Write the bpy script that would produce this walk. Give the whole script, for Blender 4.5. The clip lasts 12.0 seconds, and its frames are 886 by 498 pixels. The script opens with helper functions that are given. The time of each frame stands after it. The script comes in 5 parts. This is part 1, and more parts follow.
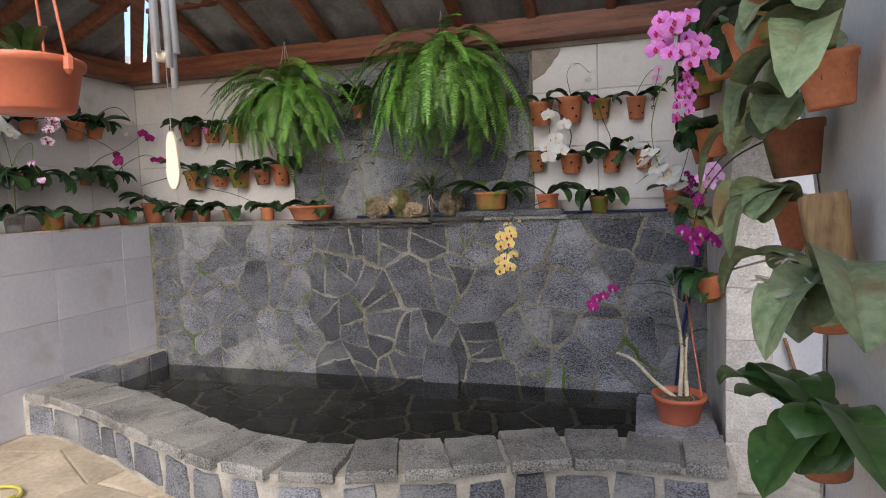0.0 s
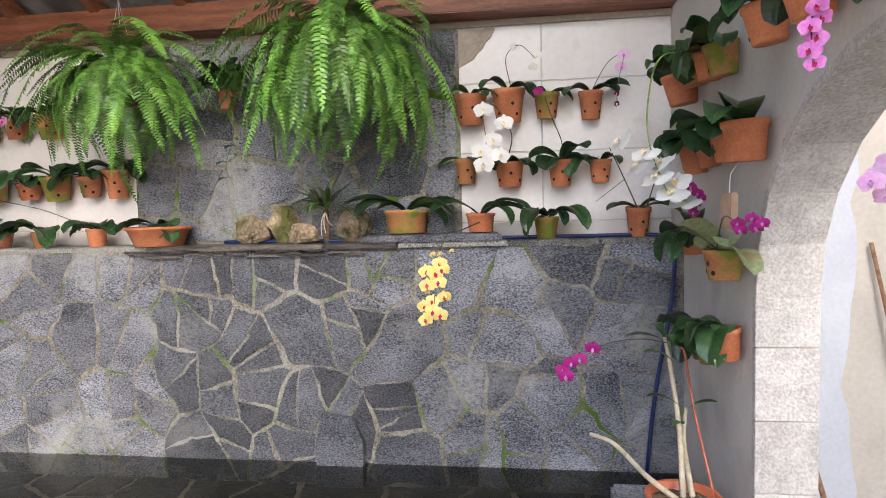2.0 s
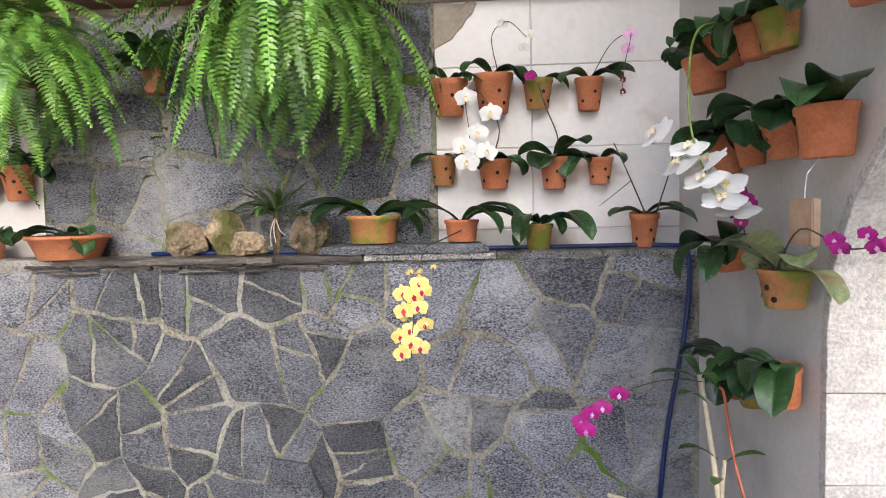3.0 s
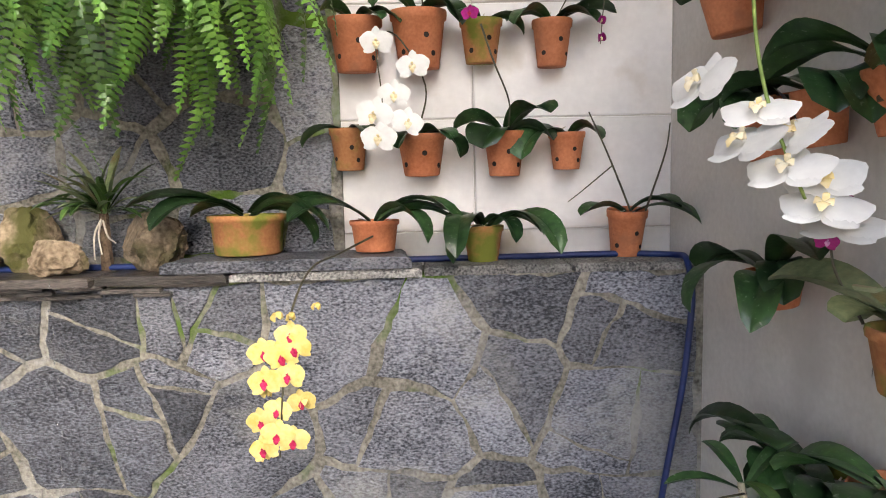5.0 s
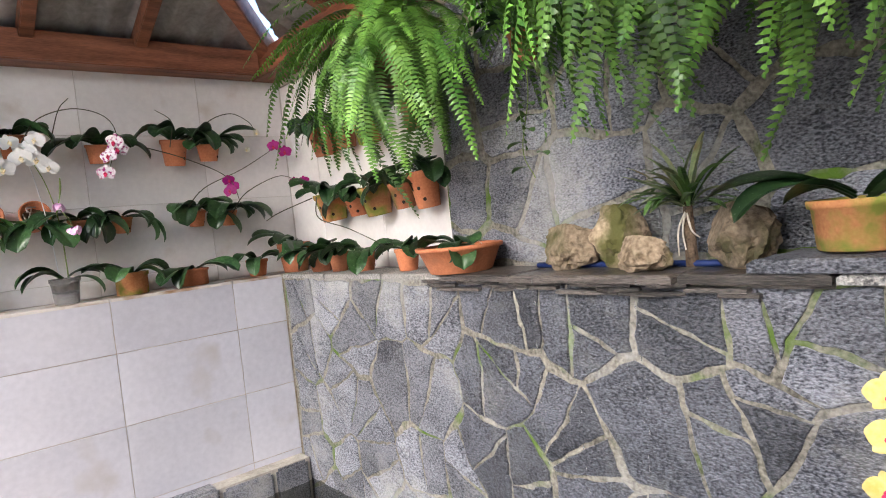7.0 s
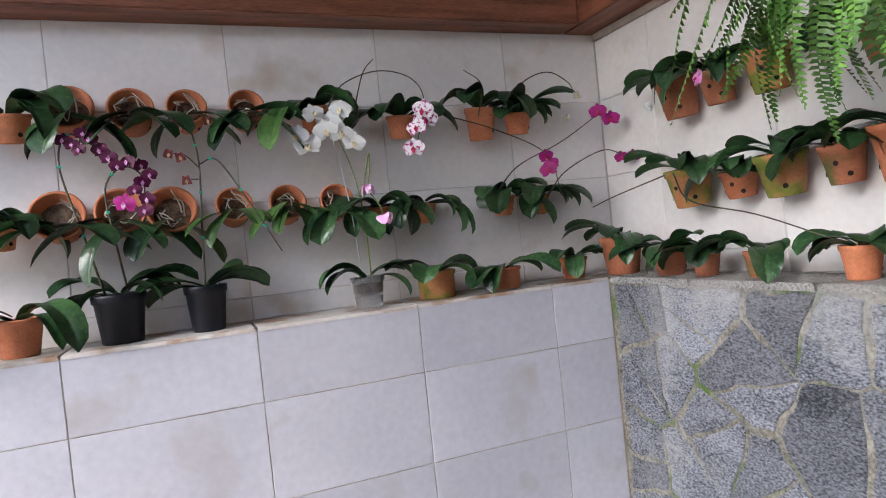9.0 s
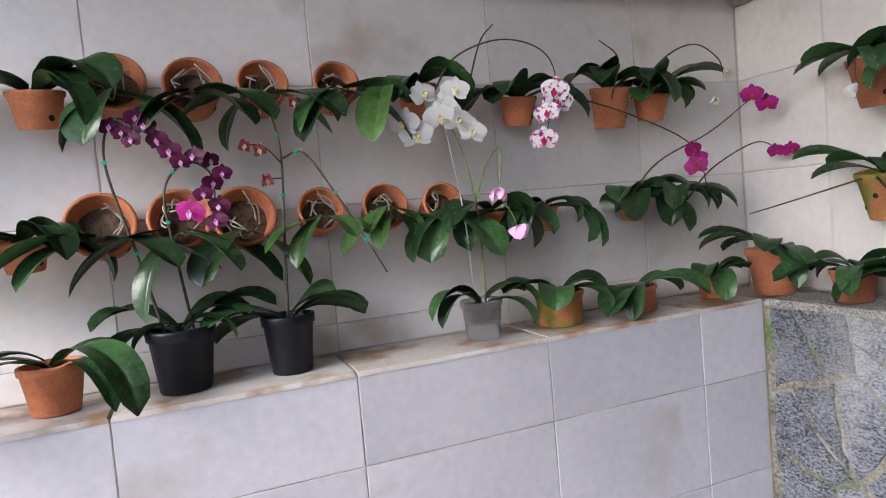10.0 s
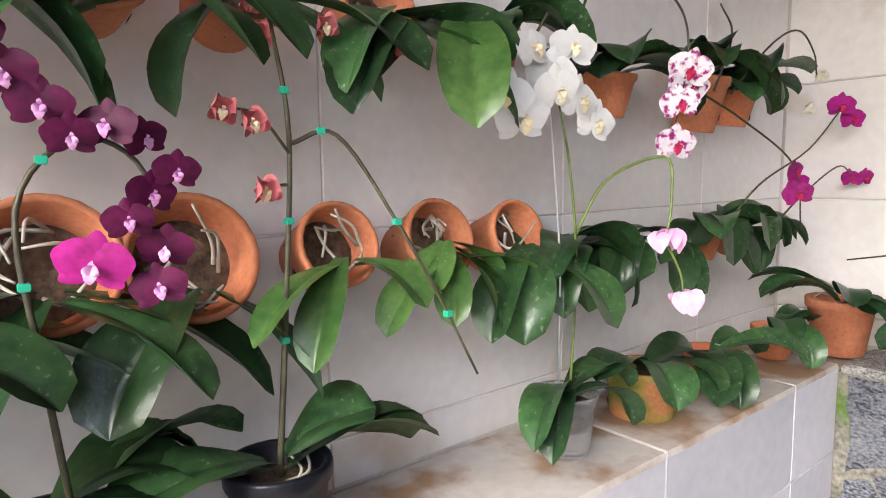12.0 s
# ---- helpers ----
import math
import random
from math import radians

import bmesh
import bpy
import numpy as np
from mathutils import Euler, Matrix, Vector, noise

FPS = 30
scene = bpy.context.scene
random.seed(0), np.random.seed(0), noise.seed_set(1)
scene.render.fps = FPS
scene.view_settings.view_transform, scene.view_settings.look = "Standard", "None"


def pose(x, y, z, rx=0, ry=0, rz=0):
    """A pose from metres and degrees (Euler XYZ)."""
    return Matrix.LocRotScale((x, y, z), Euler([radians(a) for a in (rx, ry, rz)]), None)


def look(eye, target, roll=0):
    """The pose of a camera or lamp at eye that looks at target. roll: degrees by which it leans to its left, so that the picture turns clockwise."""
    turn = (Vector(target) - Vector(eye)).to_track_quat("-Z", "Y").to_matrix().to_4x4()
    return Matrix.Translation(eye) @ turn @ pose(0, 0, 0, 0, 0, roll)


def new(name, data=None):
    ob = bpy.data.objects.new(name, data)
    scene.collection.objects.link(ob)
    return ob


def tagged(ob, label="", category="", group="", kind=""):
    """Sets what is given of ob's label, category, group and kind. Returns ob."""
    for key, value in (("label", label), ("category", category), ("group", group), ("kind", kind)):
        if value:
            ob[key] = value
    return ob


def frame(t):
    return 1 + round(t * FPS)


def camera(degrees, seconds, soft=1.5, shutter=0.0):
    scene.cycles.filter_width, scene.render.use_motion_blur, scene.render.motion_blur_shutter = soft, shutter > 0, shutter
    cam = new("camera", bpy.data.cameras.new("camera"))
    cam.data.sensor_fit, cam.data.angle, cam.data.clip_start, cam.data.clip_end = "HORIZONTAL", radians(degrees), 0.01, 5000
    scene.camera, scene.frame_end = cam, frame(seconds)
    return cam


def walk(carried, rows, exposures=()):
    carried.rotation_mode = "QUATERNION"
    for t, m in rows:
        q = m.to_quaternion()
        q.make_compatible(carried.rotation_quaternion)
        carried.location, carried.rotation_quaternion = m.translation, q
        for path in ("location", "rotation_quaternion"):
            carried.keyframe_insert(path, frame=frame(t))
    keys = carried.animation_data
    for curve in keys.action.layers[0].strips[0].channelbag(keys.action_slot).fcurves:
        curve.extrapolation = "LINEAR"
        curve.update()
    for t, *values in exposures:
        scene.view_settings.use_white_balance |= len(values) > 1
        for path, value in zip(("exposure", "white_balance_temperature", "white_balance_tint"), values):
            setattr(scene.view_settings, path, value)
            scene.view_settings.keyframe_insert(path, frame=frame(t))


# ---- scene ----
cam = camera(70.3, 12.0, 1.0)
PATH = [
    (0, (3.418, -3.705, 1.309), (2.81, -1.807, 1.135), -1.9),
    (0.5, (3.369, -3.461, 1.309), (2.791, -1.552, 1.163), -2.1),
    (1, (3.246, -3.251, 1.287), (2.78, -1.311, 1.146), -1.9),
    (1.5, (3.157, -3.073, 1.293), (2.833, -1.104, 1.166), -1.5),
    (2, (3.094, -2.809, 1.305), (2.82, -0.832, 1.184), -1.4),
    (2.5, (3.009, -2.577, 1.303), (2.742, -0.598, 1.186), -1.5),
    (3, (2.956, -2.369, 1.326), (2.826, -0.377, 1.205), -1.3),
    (3.5, (3.011, -2.151, 1.314), (2.971, -0.155, 1.189), -0.7),
    (5.5, (3.015, -1.527, 1.384), (3.07, 0.461, 1.18), -1.5),
    (6, (2.983, -1.449, 1.358), (2.494, 0.485, 1.213), -4.0),
    (6.5, (2.976, -1.423, 1.354), (1.868, 0.24, 1.256), -5.4),
    (7, (2.957, -1.418, 1.358), (1.429, -0.131, 1.263), -6.0),
    (7.5, (2.831, -1.342, 1.357), (1.058, -0.423, 1.254), -6.1),
    (9.5, (1.744, -1.594, 1.426), (-0.118, -0.867, 1.378), -5.8),
    (10, (1.478, -1.665, 1.535), (-0.379, -0.93, 1.413), -5.1),
    (10.5, (1.207, -1.632, 1.571), (-0.657, -0.934, 1.375), -4.6),
    (11, (0.971, -1.61, 1.605), (-0.917, -0.99, 1.379), -4.4),
    (11.5, (0.787, -1.697, 1.606), (-1.051, -0.941, 1.377), -3.7),
    (12, (0.579, -1.768, 1.658), (-0.966, -0.52, 1.424), -0.8),
]
walk(cam, [(t, look(eye, target, roll)) for t, eye, target, roll in PATH], [(0, 1.2, 6000, 10), (1, 1.68, 6000, 10), (2, 2.0, 6000, 10), (3.5, 2.2, 6050, 10), (5.5, 2.25, 6350, 10), (6, 2.65, 6400, 10), (6.5, 2.65, 6300, 10), (7, 2.25, 5900, 10), (7.5, 1.95, 5600, 10), (9.5, 1.85, 5500, 10), (10.5, 1.95, 5650, 10), (11.5, 2.0, 5750, 10), (12, 2.5, 5850, 10)])
# ---- light ----
world = bpy.data.worlds.new("sky")
scene.world = world
world.use_nodes = True
wn = world.node_tree.nodes
sky = wn.new("ShaderNodeTexSky")
sky.sky_type, sky.sun_disc = "NISHITA", False
sky.sun_elevation, sky.sun_rotation = radians(37), radians(160)
sky.air_density, sky.dust_density = 1.0, 4.0
wn["Background"].inputs[1].default_value = 0.15
world.node_tree.links.new(sky.outputs[0], wn["Background"].inputs[0])
sun = new("sun", bpy.data.lights.new("sun", "SUN"))
sun.data.energy, sun.data.angle, sun.data.color = 0.27, radians(40), (1.0, 0.96, 0.90)
sun.matrix_world = look((4.4, -8.5, 7.2), (1.5, -0.5, 0.8))

# ---- materials ----


def rgba(c):
    return (*c, 1.0)


def material(name, low, high, scale=8.0, rough=0.6, bump=0.2, fine=120.0, spread=0.06, stain=None, stain_scale=3.0, stain_at=0.58, metal=0.0, spec=0.5, across=False, grain=0.55, hard=0.24, film=None):
    """Two colours mixed by a coarse noise, a fine grain in bump and colour, an optional stain, a shift per piece."""
    m = bpy.data.materials.new(name)
    m.use_nodes = True
    n, l = m.node_tree.nodes, m.node_tree.links
    b = n["Principled BSDF"]
    co = n.new("ShaderNodeTexCoord")
    info = n.new("ShaderNodeObjectInfo")
    where = n.new("ShaderNodeVectorMath")
    where.operation = "MULTIPLY_ADD"
    l.new(info.outputs["Random"], where.inputs[0])
    where.inputs[1].default_value = (37.0, 17.0, 53.0)
    l.new(co.outputs["Object"], where.inputs[2])
    n1 = n.new("ShaderNodeTexNoise")
    n1.inputs["Scale"].default_value, n1.inputs["Detail"].default_value = scale, 6
    n2 = n.new("ShaderNodeTexNoise")
    n2.inputs["Scale"].default_value, n2.inputs["Detail"].default_value = fine, 3
    place = where.outputs[0]
    if across:
        st = n.new("ShaderNodeVectorMath")
        st.operation = "MULTIPLY"
        l.new(place, st.inputs[0])
        st.inputs[1].default_value = across
        place = st.outputs[0]
    l.new(place, n1.inputs["Vector"])
    l.new(place, n2.inputs["Vector"])
    add = n.new("ShaderNodeMath")
    add.operation = "MULTIPLY_ADD"
    l.new(n2.outputs[0], add.inputs[0])
    add.inputs[1].default_value = grain
    l.new(n1.outputs[0], add.inputs[2])
    ramp = n.new("ShaderNodeValToRGB")
    e = ramp.color_ramp.elements
    mean = 0.5 + grain / 2
    e[0].position, e[0].color = max(0.0, mean - hard), rgba(low)
    e[1].position, e[1].color = mean + hard, rgba(high)
    if mean + hard > 1.0:
        half = n.new("ShaderNodeMath")
        half.operation = "MULTIPLY"
        half.inputs[1].default_value = 0.5
        l.new(add.outputs[0], half.inputs[0])
        e[0].position, e[1].position = (mean - hard) / 2, (mean + hard) / 2
        l.new(half.outputs[0], ramp.inputs[0])
    else:
        l.new(add.outputs[0], ramp.inputs[0])
    colour = ramp.outputs[0]
    if stain:
        n3 = n.new("ShaderNodeTexNoise")
        n3.inputs["Scale"].default_value, n3.inputs["Detail"].default_value = stain_scale, 8
        l.new(where.outputs[0], n3.inputs["Vector"])
        r3 = n.new("ShaderNodeValToRGB")
        r3.color_ramp.elements[0].position, r3.color_ramp.elements[1].position = stain_at, stain_at + 0.12
        l.new(n3.outputs[0], r3.inputs[0])
        mix = n.new("ShaderNodeMix")
        mix.data_type = "RGBA"
        l.new(r3.outputs[0], mix.inputs[0])
        l.new(colour, mix.inputs[6])
        mix.inputs[7].default_value = rgba(stain)
        colour = mix.outputs[2]
    if film:
        # a lime crust that runs on from piece to piece
        n4, n5 = n.new("ShaderNodeTexNoise"), n.new("ShaderNodeTexNoise")
        n4.inputs["Scale"].default_value, n4.inputs["Detail"].default_value = 2.3, 9
        n4.inputs["Roughness"].default_value = 0.62
        n5.inputs["Scale"].default_value, n5.inputs["Detail"].default_value = 55, 4
        r4 = n.new("ShaderNodeMapRange")
        both = n.new("ShaderNodeMath")
        both.operation = "MULTIPLY_ADD"
        both.inputs[1].default_value = 0.22
        l.new(co.outputs["Object"], n4.inputs["Vector"])
        l.new(place, n5.inputs["Vector"])
        l.new(n5.outputs[0], both.inputs[0])
        l.new(n4.outputs[0], both.inputs[2])
        l.new(both.outputs[0], r4.inputs[0])
        r4.inputs[1].default_value, r4.inputs[2].default_value = film[3], film[3] + 0.16
        r4.inputs[3].default_value, r4.inputs[4].default_value = 0.0, film[4]
        mix4 = n.new("ShaderNodeMix")
        mix4.data_type = "RGBA"
        l.new(r4.outputs[0], mix4.inputs[0])
        l.new(colour, mix4.inputs[6])
        mix4.inputs[7].default_value = rgba(film[:3])
        colour = mix4.outputs[2]
    hsv = n.new("ShaderNodeHueSaturation")
    val = n.new("ShaderNodeMapRange")
    l.new(info.outputs["Random"], val.inputs[0])
    val.inputs[3].default_value, val.inputs[4].default_value = 1 - 2.5 * spread, 1 + 2.5 * spread
    l.new(val.outputs[0], hsv.inputs["Value"])
    l.new(colour, hsv.inputs["Color"])
    l.new(hsv.outputs[0], b.inputs["Base Color"])
    b.inputs["Roughness"].default_value = rough
    b.inputs["Metallic"].default_value = metal
    b.inputs["Specular IOR Level"].default_value = spec
    if bump:
        bp = n.new("ShaderNodeBump")
        bp.inputs["Strength"].default_value, bp.inputs["Distance"].default_value = bump, 0.004
        l.new(add.outputs[0], bp.inputs["Height"])
        l.new(bp.outputs[0], b.inputs["Normal"])
    return m


M_STONE = material("granite", (0.018, 0.022, 0.033), (0.29, 0.30, 0.345), 6, 0.55, 1.0, 165, 0.14, grain=2.0, hard=0.37, across=(0.65, 1, 1.15), film=(0.35, 0.35, 0.345, 0.62, 0.7))
M_STONE_WET = material("wet_granite", (0.007, 0.009, 0.015), (0.135, 0.142, 0.168), 6, 0.34, 1.0, 165, 0.14, grain=2.0, hard=0.38, across=(0.65, 1, 1.15), film=(0.20, 0.20, 0.19, 0.66, 0.5))
M_SLAB = material("curb_granite", (0.065, 0.065, 0.067), (0.39, 0.38, 0.36), 6, 0.85, 1.0, 150, 0.10, grain=1.9, hard=0.37, film=(0.33, 0.315, 0.29, 0.60, 0.6))
M_SLATE = material("wet_slate", (0.018, 0.018, 0.018), (0.15, 0.13, 0.115), 9, 0.28, 1.0, 70, 0.16, across=(0.6, 1, 7), grain=1.2)
M_MORTAR = material("mossy_mortar", (0.075, 0.07, 0.055), (0.35, 0.33, 0.275), 11, 0.9, 1.0, 80, 0.0, stain=(0.075, 0.14, 0.009), stain_scale=4.2, stain_at=0.535, grain=1.2, hard=0.32, film=(0.35, 0.35, 0.345, 0.62, 0.7))
M_CURB_MORTAR = material("curb_mortar", (0.28, 0.26, 0.23), (0.52, 0.49, 0.44), 9, 0.9, 0.7, 90, 0.0, stain=(0.20, 0.22, 0.08), stain_scale=3.2, stain_at=0.66)
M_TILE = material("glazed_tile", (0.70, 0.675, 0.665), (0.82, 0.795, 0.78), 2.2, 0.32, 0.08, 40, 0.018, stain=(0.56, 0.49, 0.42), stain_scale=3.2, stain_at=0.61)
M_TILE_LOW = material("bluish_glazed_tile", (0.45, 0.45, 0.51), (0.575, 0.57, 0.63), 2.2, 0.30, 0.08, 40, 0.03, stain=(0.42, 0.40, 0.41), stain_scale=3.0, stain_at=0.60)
M_LEDGE = material("stained_ledge_tile", (0.46, 0.42, 0.385), (0.60, 0.575, 0.55), 4, 0.45, 0.1, 40, 0.02, stain=(0.30, 0.19, 0.11), stain_scale=6, stain_at=0.51)
M_GROUT = material("dirty_grout", (0.30, 0.235, 0.16), (0.58, 0.53, 0.45), 7, 0.9, 0.3, 90, 0.0, stain=(0.05, 0.03, 0.02), stain_scale=16, stain_at=0.655)
M_GROUT_PALE = material("pale_grout", (0.50, 0.46, 0.42), (0.66, 0.63, 0.60), 7, 0.9, 0.2, 90, 0.0)
M_PLASTER = material("grey_plaster", (0.56, 0.54, 0.51), (0.70, 0.68, 0.645), 3, 0.85, 0.35, 70, 0.0, stain=(0.48, 0.465, 0.44), stain_scale=2.2)
M_PATCH = material("bare_render", (0.34, 0.29, 0.24), (0.50, 0.44, 0.37), 8, 0.9, 0.5, 70, 0.0)
M_ARCH = material("rough_arch_block", (0.40, 0.38, 0.36), (0.68, 0.66, 0.635), 14, 0.85, 1.0, 110, 0.02, grain=1.4, hard=0.34)
M_BEIGE = material("beige_render", (0.46, 0.43, 0.385), (0.60, 0.565, 0.515), 2, 0.9, 0.6, 50, 0.0, stain=(0.40, 0.365, 0.32), stain_scale=1.6)
M_WHITE = material("white_limewash", (0.48, 0.51, 0.59), (0.60, 0.63, 0.70), 3, 0.8, 0.3, 60, 0.0)
M_WOOD = material("red_brown_timber", (0.10, 0.032, 0.016), (0.30, 0.11, 0.055), 5, 0.5, 0.3, 50, 0.06, across=(0.6, 6, 6))
M_WOOD_Y = material("red_brown_rafter", (0.12, 0.042, 0.022), (0.36, 0.14, 0.075), 5, 0.5, 0.3, 50, 0.08, across=(6, 0.6, 6))
M_SHEET = material("weathered_roof_sheet", (0.20, 0.195, 0.19), (0.42, 0.41, 0.40), 3, 0.6, 0.2, 40, 0.05, stain=(0.13, 0.125, 0.12), stain_scale=2)
M_FLOOR = material("beige_flagstone", (0.34, 0.28, 0.20), (0.58, 0.50, 0.39), 4, 0.85, 0.8, 40, 0.05, stain=(0.38, 0.35, 0.29), stain_scale=3)
M_POND = material("pond_stone", (0.018, 0.019, 0.018), (0.075, 0.072, 0.064), 5, 0.7, 0.4, 60, 0.15)
M_POND_JOINT = material("pond_joint", (0.15, 0.135, 0.10), (0.28, 0.255, 0.20), 8, 0.8, 0.3, 60, 0.0)
M_CLAY = material("terracotta", (0.40, 0.125, 0.05), (0.62, 0.24, 0.115), 9, 0.75, 0.3, 120, 0.06, stain=(0.36, 0.15, 0.08), stain_scale=8, stain_at=0.6)
# mossy clay; its darker tone also paints the shade on the back-left pots
M_CLAY_DARK = material("weathered_shaded_terracotta", (0.24, 0.08, 0.035), (0.42, 0.16, 0.08), 9, 0.8, 0.4, 120, 0.08, stain=(0.10, 0.10, 0.025), stain_scale=7, stain_at=0.53)
M_MOSSY = material("mossy_terracotta", (0.34, 0.13, 0.05), (0.52, 0.26, 0.10), 9, 0.85, 0.5, 120, 0.06, stain=(0.17, 0.19, 0.025), stain_scale=9, stain_at=0.46)
M_PLASTIC_RED = material("brick_red_plastic", (0.46, 0.12, 0.06), (0.56, 0.17, 0.09), 6, 0.45, 0.05, 80, 0.02)
M_BLACK = material("black_plastic", (0.004, 0.005, 0.008), (0.011, 0.012, 0.018), 6, 0.38, 0.05, 80, 0.0, spec=0.3)
M_BARK = material("bark_and_roots", (0.035, 0.02, 0.012), (0.20, 0.14, 0.09), 40, 0.9, 0.8, 150, 0.05)
M_ROOT = material("grey_root", (0.34, 0.31, 0.25), (0.60, 0.56, 0.48), 20, 0.8, 0.2, 100, 0.1)
M_LEAF = material("orchid_leaf", (0.012, 0.036, 0.013), (0.042, 0.098, 0.030), 9, 0.33, 0.3, 60, 0.2, stain=(0.20, 0.23, 0.18), stain_scale=120, stain_at=0.635, grain=0.9)
M_LEAF_LIGHT = material("light_orchid_leaf", (0.032, 0.088, 0.018), (0.095, 0.175, 0.045), 9, 0.36, 0.25, 60, 0.15, stain=(0.22, 0.26, 0.15), stain_scale=110, stain_at=0.66, grain=0.9)
M_LEAF_OLD = material("dusty_orchid_leaf", (0.13, 0.19, 0.085), (0.34, 0.385, 0.20), 12, 0.5, 0.5, 80, 0.18, stain=(0.22, 0.16, 0.075), stain_scale=9, stain_at=0.56, grain=1.2, hard=0.34)
M_FERN = material("fern_green", (0.036, 0.125, 0.016), (0.21, 0.41, 0.065), 6, 0.42, 0.0, 50, 0.24)
M_STEM = material("dark_flower_spike", (0.035, 0.03, 0.02), (0.09, 0.085, 0.045), 20, 0.5, 0.1, 80, 0.1)
M_STEM_G = material("green_spike", (0.10, 0.16, 0.03), (0.22, 0.30, 0.07), 20, 0.5, 0.1, 80, 0.1)
M_CANE = material("pale_cane", (0.42, 0.36, 0.24), (0.66, 0.60, 0.46), 20, 0.7, 0.2, 80, 0.1)
M_ROCK = material("rough_rock", (0.10, 0.07, 0.04), (0.42, 0.33, 0.23), 9, 0.9, 1.0, 70, 0.22, stain=(0.07, 0.07, 0.018), stain_scale=6, stain_at=0.50, grain=1.4, hard=0.38)
M_STICK = material("dry_stick", (0.16, 0.08, 0.04), (0.32, 0.19, 0.11), 20, 0.8, 0.3, 80, 0.05)
M_LOG = material("log_bark", (0.14, 0.08, 0.035), (0.42, 0.27, 0.13), 8, 0.9, 1.0, 40, 0.0, across=(3, 3, 0.5))
M_STEEL = material("brushed_aluminium", (0.70, 0.72, 0.76), (0.82, 0.84, 0.88), 10, 0.3, 0.02, 60, 0.0, metal=0.8)
M_BLOND = material("pale_wood", (0.62, 0.52, 0.38), (0.76, 0.67, 0.53), 6, 0.6, 0.1, 60, 0.0, across=(4, 4, 0.5))
M_HOSE = material("blue_hose", (0.006, 0.016, 0.085), (0.014, 0.034, 0.15), 6, 0.45, 0.0, 60, 0.0)
M_CLIP = material("green_clip", (0.03, 0.40, 0.25), (0.05, 0.50, 0.32), 6, 0.4, 0.0, 60, 0.0)
M_YHOSE = material("yellow_hose", (0.45, 0.42, 0.06), (0.55, 0.52, 0.10), 6, 0.4, 0.0, 60, 0.0)
M_BOARD = material("cork_board", (0.40, 0.27, 0.17), (0.56, 0.40, 0.28), 12, 0.9, 0.4, 60, 0.0)


def petal(name, low, high, stain=None, scale=40.0, at=0.55):
    m = material(name, low, high, 18, 0.55, 0.05, 90, 0.05, stain=stain, stain_scale=scale, stain_at=at)
    b = m.node_tree.nodes["Principled BSDF"]
    b.inputs["Specular IOR Level"].default_value = 0.25
    return m


P_WHITE = petal("white_petal", (0.68, 0.68, 0.67), (0.80, 0.80, 0.78))
P_CREAM = petal("cream_petal", (0.74, 0.70, 0.58), (0.86, 0.84, 0.74))
P_YELLOW = petal("yellow_petal", (0.66, 0.50, 0.12), (0.80, 0.68, 0.30))
P_MAGENTA = petal("magenta_petal", (0.20, 0.004, 0.10), (0.40, 0.015, 0.23))
P_WINE = petal("wine_petal", (0.036, 0.001, 0.018), (0.105, 0.003, 0.048))
P_PINK = petal("pink_petal", (0.72, 0.34, 0.62), (0.86, 0.58, 0.80))
P_HOT = petal("bright_pink_petal", (0.62, 0.13, 0.50), (0.82, 0.34, 0.72))
P_SPOT = petal("spotted_petal", (0.76, 0.68, 0.76), (0.86, 0.82, 0.86), stain=(0.32, 0.01, 0.17), scale=75, at=0.50)
P_RUST = petal("rusty_pink_petal", (0.34, 0.06, 0.08), (0.56, 0.20, 0.20))
P_LIPW = petal("yellow_white_lip", (0.75, 0.60, 0.25), (0.88, 0.82, 0.66))
P_LIPR = petal("crimson_lip", (0.38, 0.01, 0.06), (0.56, 0.03, 0.12))
P_LIPP = petal("pale_purple_lip", (0.46, 0.13, 0.40), (0.74, 0.46, 0.72))

M_WATER = bpy.data.materials.new("still_water")
M_WATER.use_nodes = True
nn, ll = M_WATER.node_tree.nodes, M_WATER.node_tree.links
nn.remove(nn["Principled BSDF"])
clear, shine, fres, mixw = (nn.new("ShaderNode" + k) for k in ("BsdfTransparent", "BsdfGlossy", "Fresnel", "MixShader"))
clear.inputs[0].default_value = (0.42, 0.43, 0.40, 1)
shine.inputs["Roughness"].default_value = 0.06
fres.inputs[0].default_value = 1.33
rip, rbump = nn.new("ShaderNodeTexNoise"), nn.new("ShaderNodeBump")
rip.inputs["Scale"].default_value = 14
rbump.inputs["Strength"].default_value, rbump.inputs["Distance"].default_value = 0.35, 0.02
ll.new(rip.outputs[0], rbump.inputs["Height"])
ll.new(rbump.outputs[0], shine.inputs["Normal"])
ll.new(fres.outputs[0], mixw.inputs[0])
ll.new(clear.outputs[0], mixw.inputs[1])
ll.new(shine.outputs[0], mixw.inputs[2])
ll.new(mixw.outputs[0], nn["Material Output"].inputs[0])

M_CLEARPOT = bpy.data.materials.new("clear_grey_plastic")
M_CLEARPOT.use_nodes = True
cb = M_CLEARPOT.node_tree.nodes["Principled BSDF"]
cb.inputs["Base Color"].default_value = (0.55, 0.55, 0.55, 1)
cb.inputs["Roughness"].default_value = 0.2
cb.inputs["Transmission Weight"].default_value = 0.75

# ---- mesh helpers ----
rng = random.Random(7)


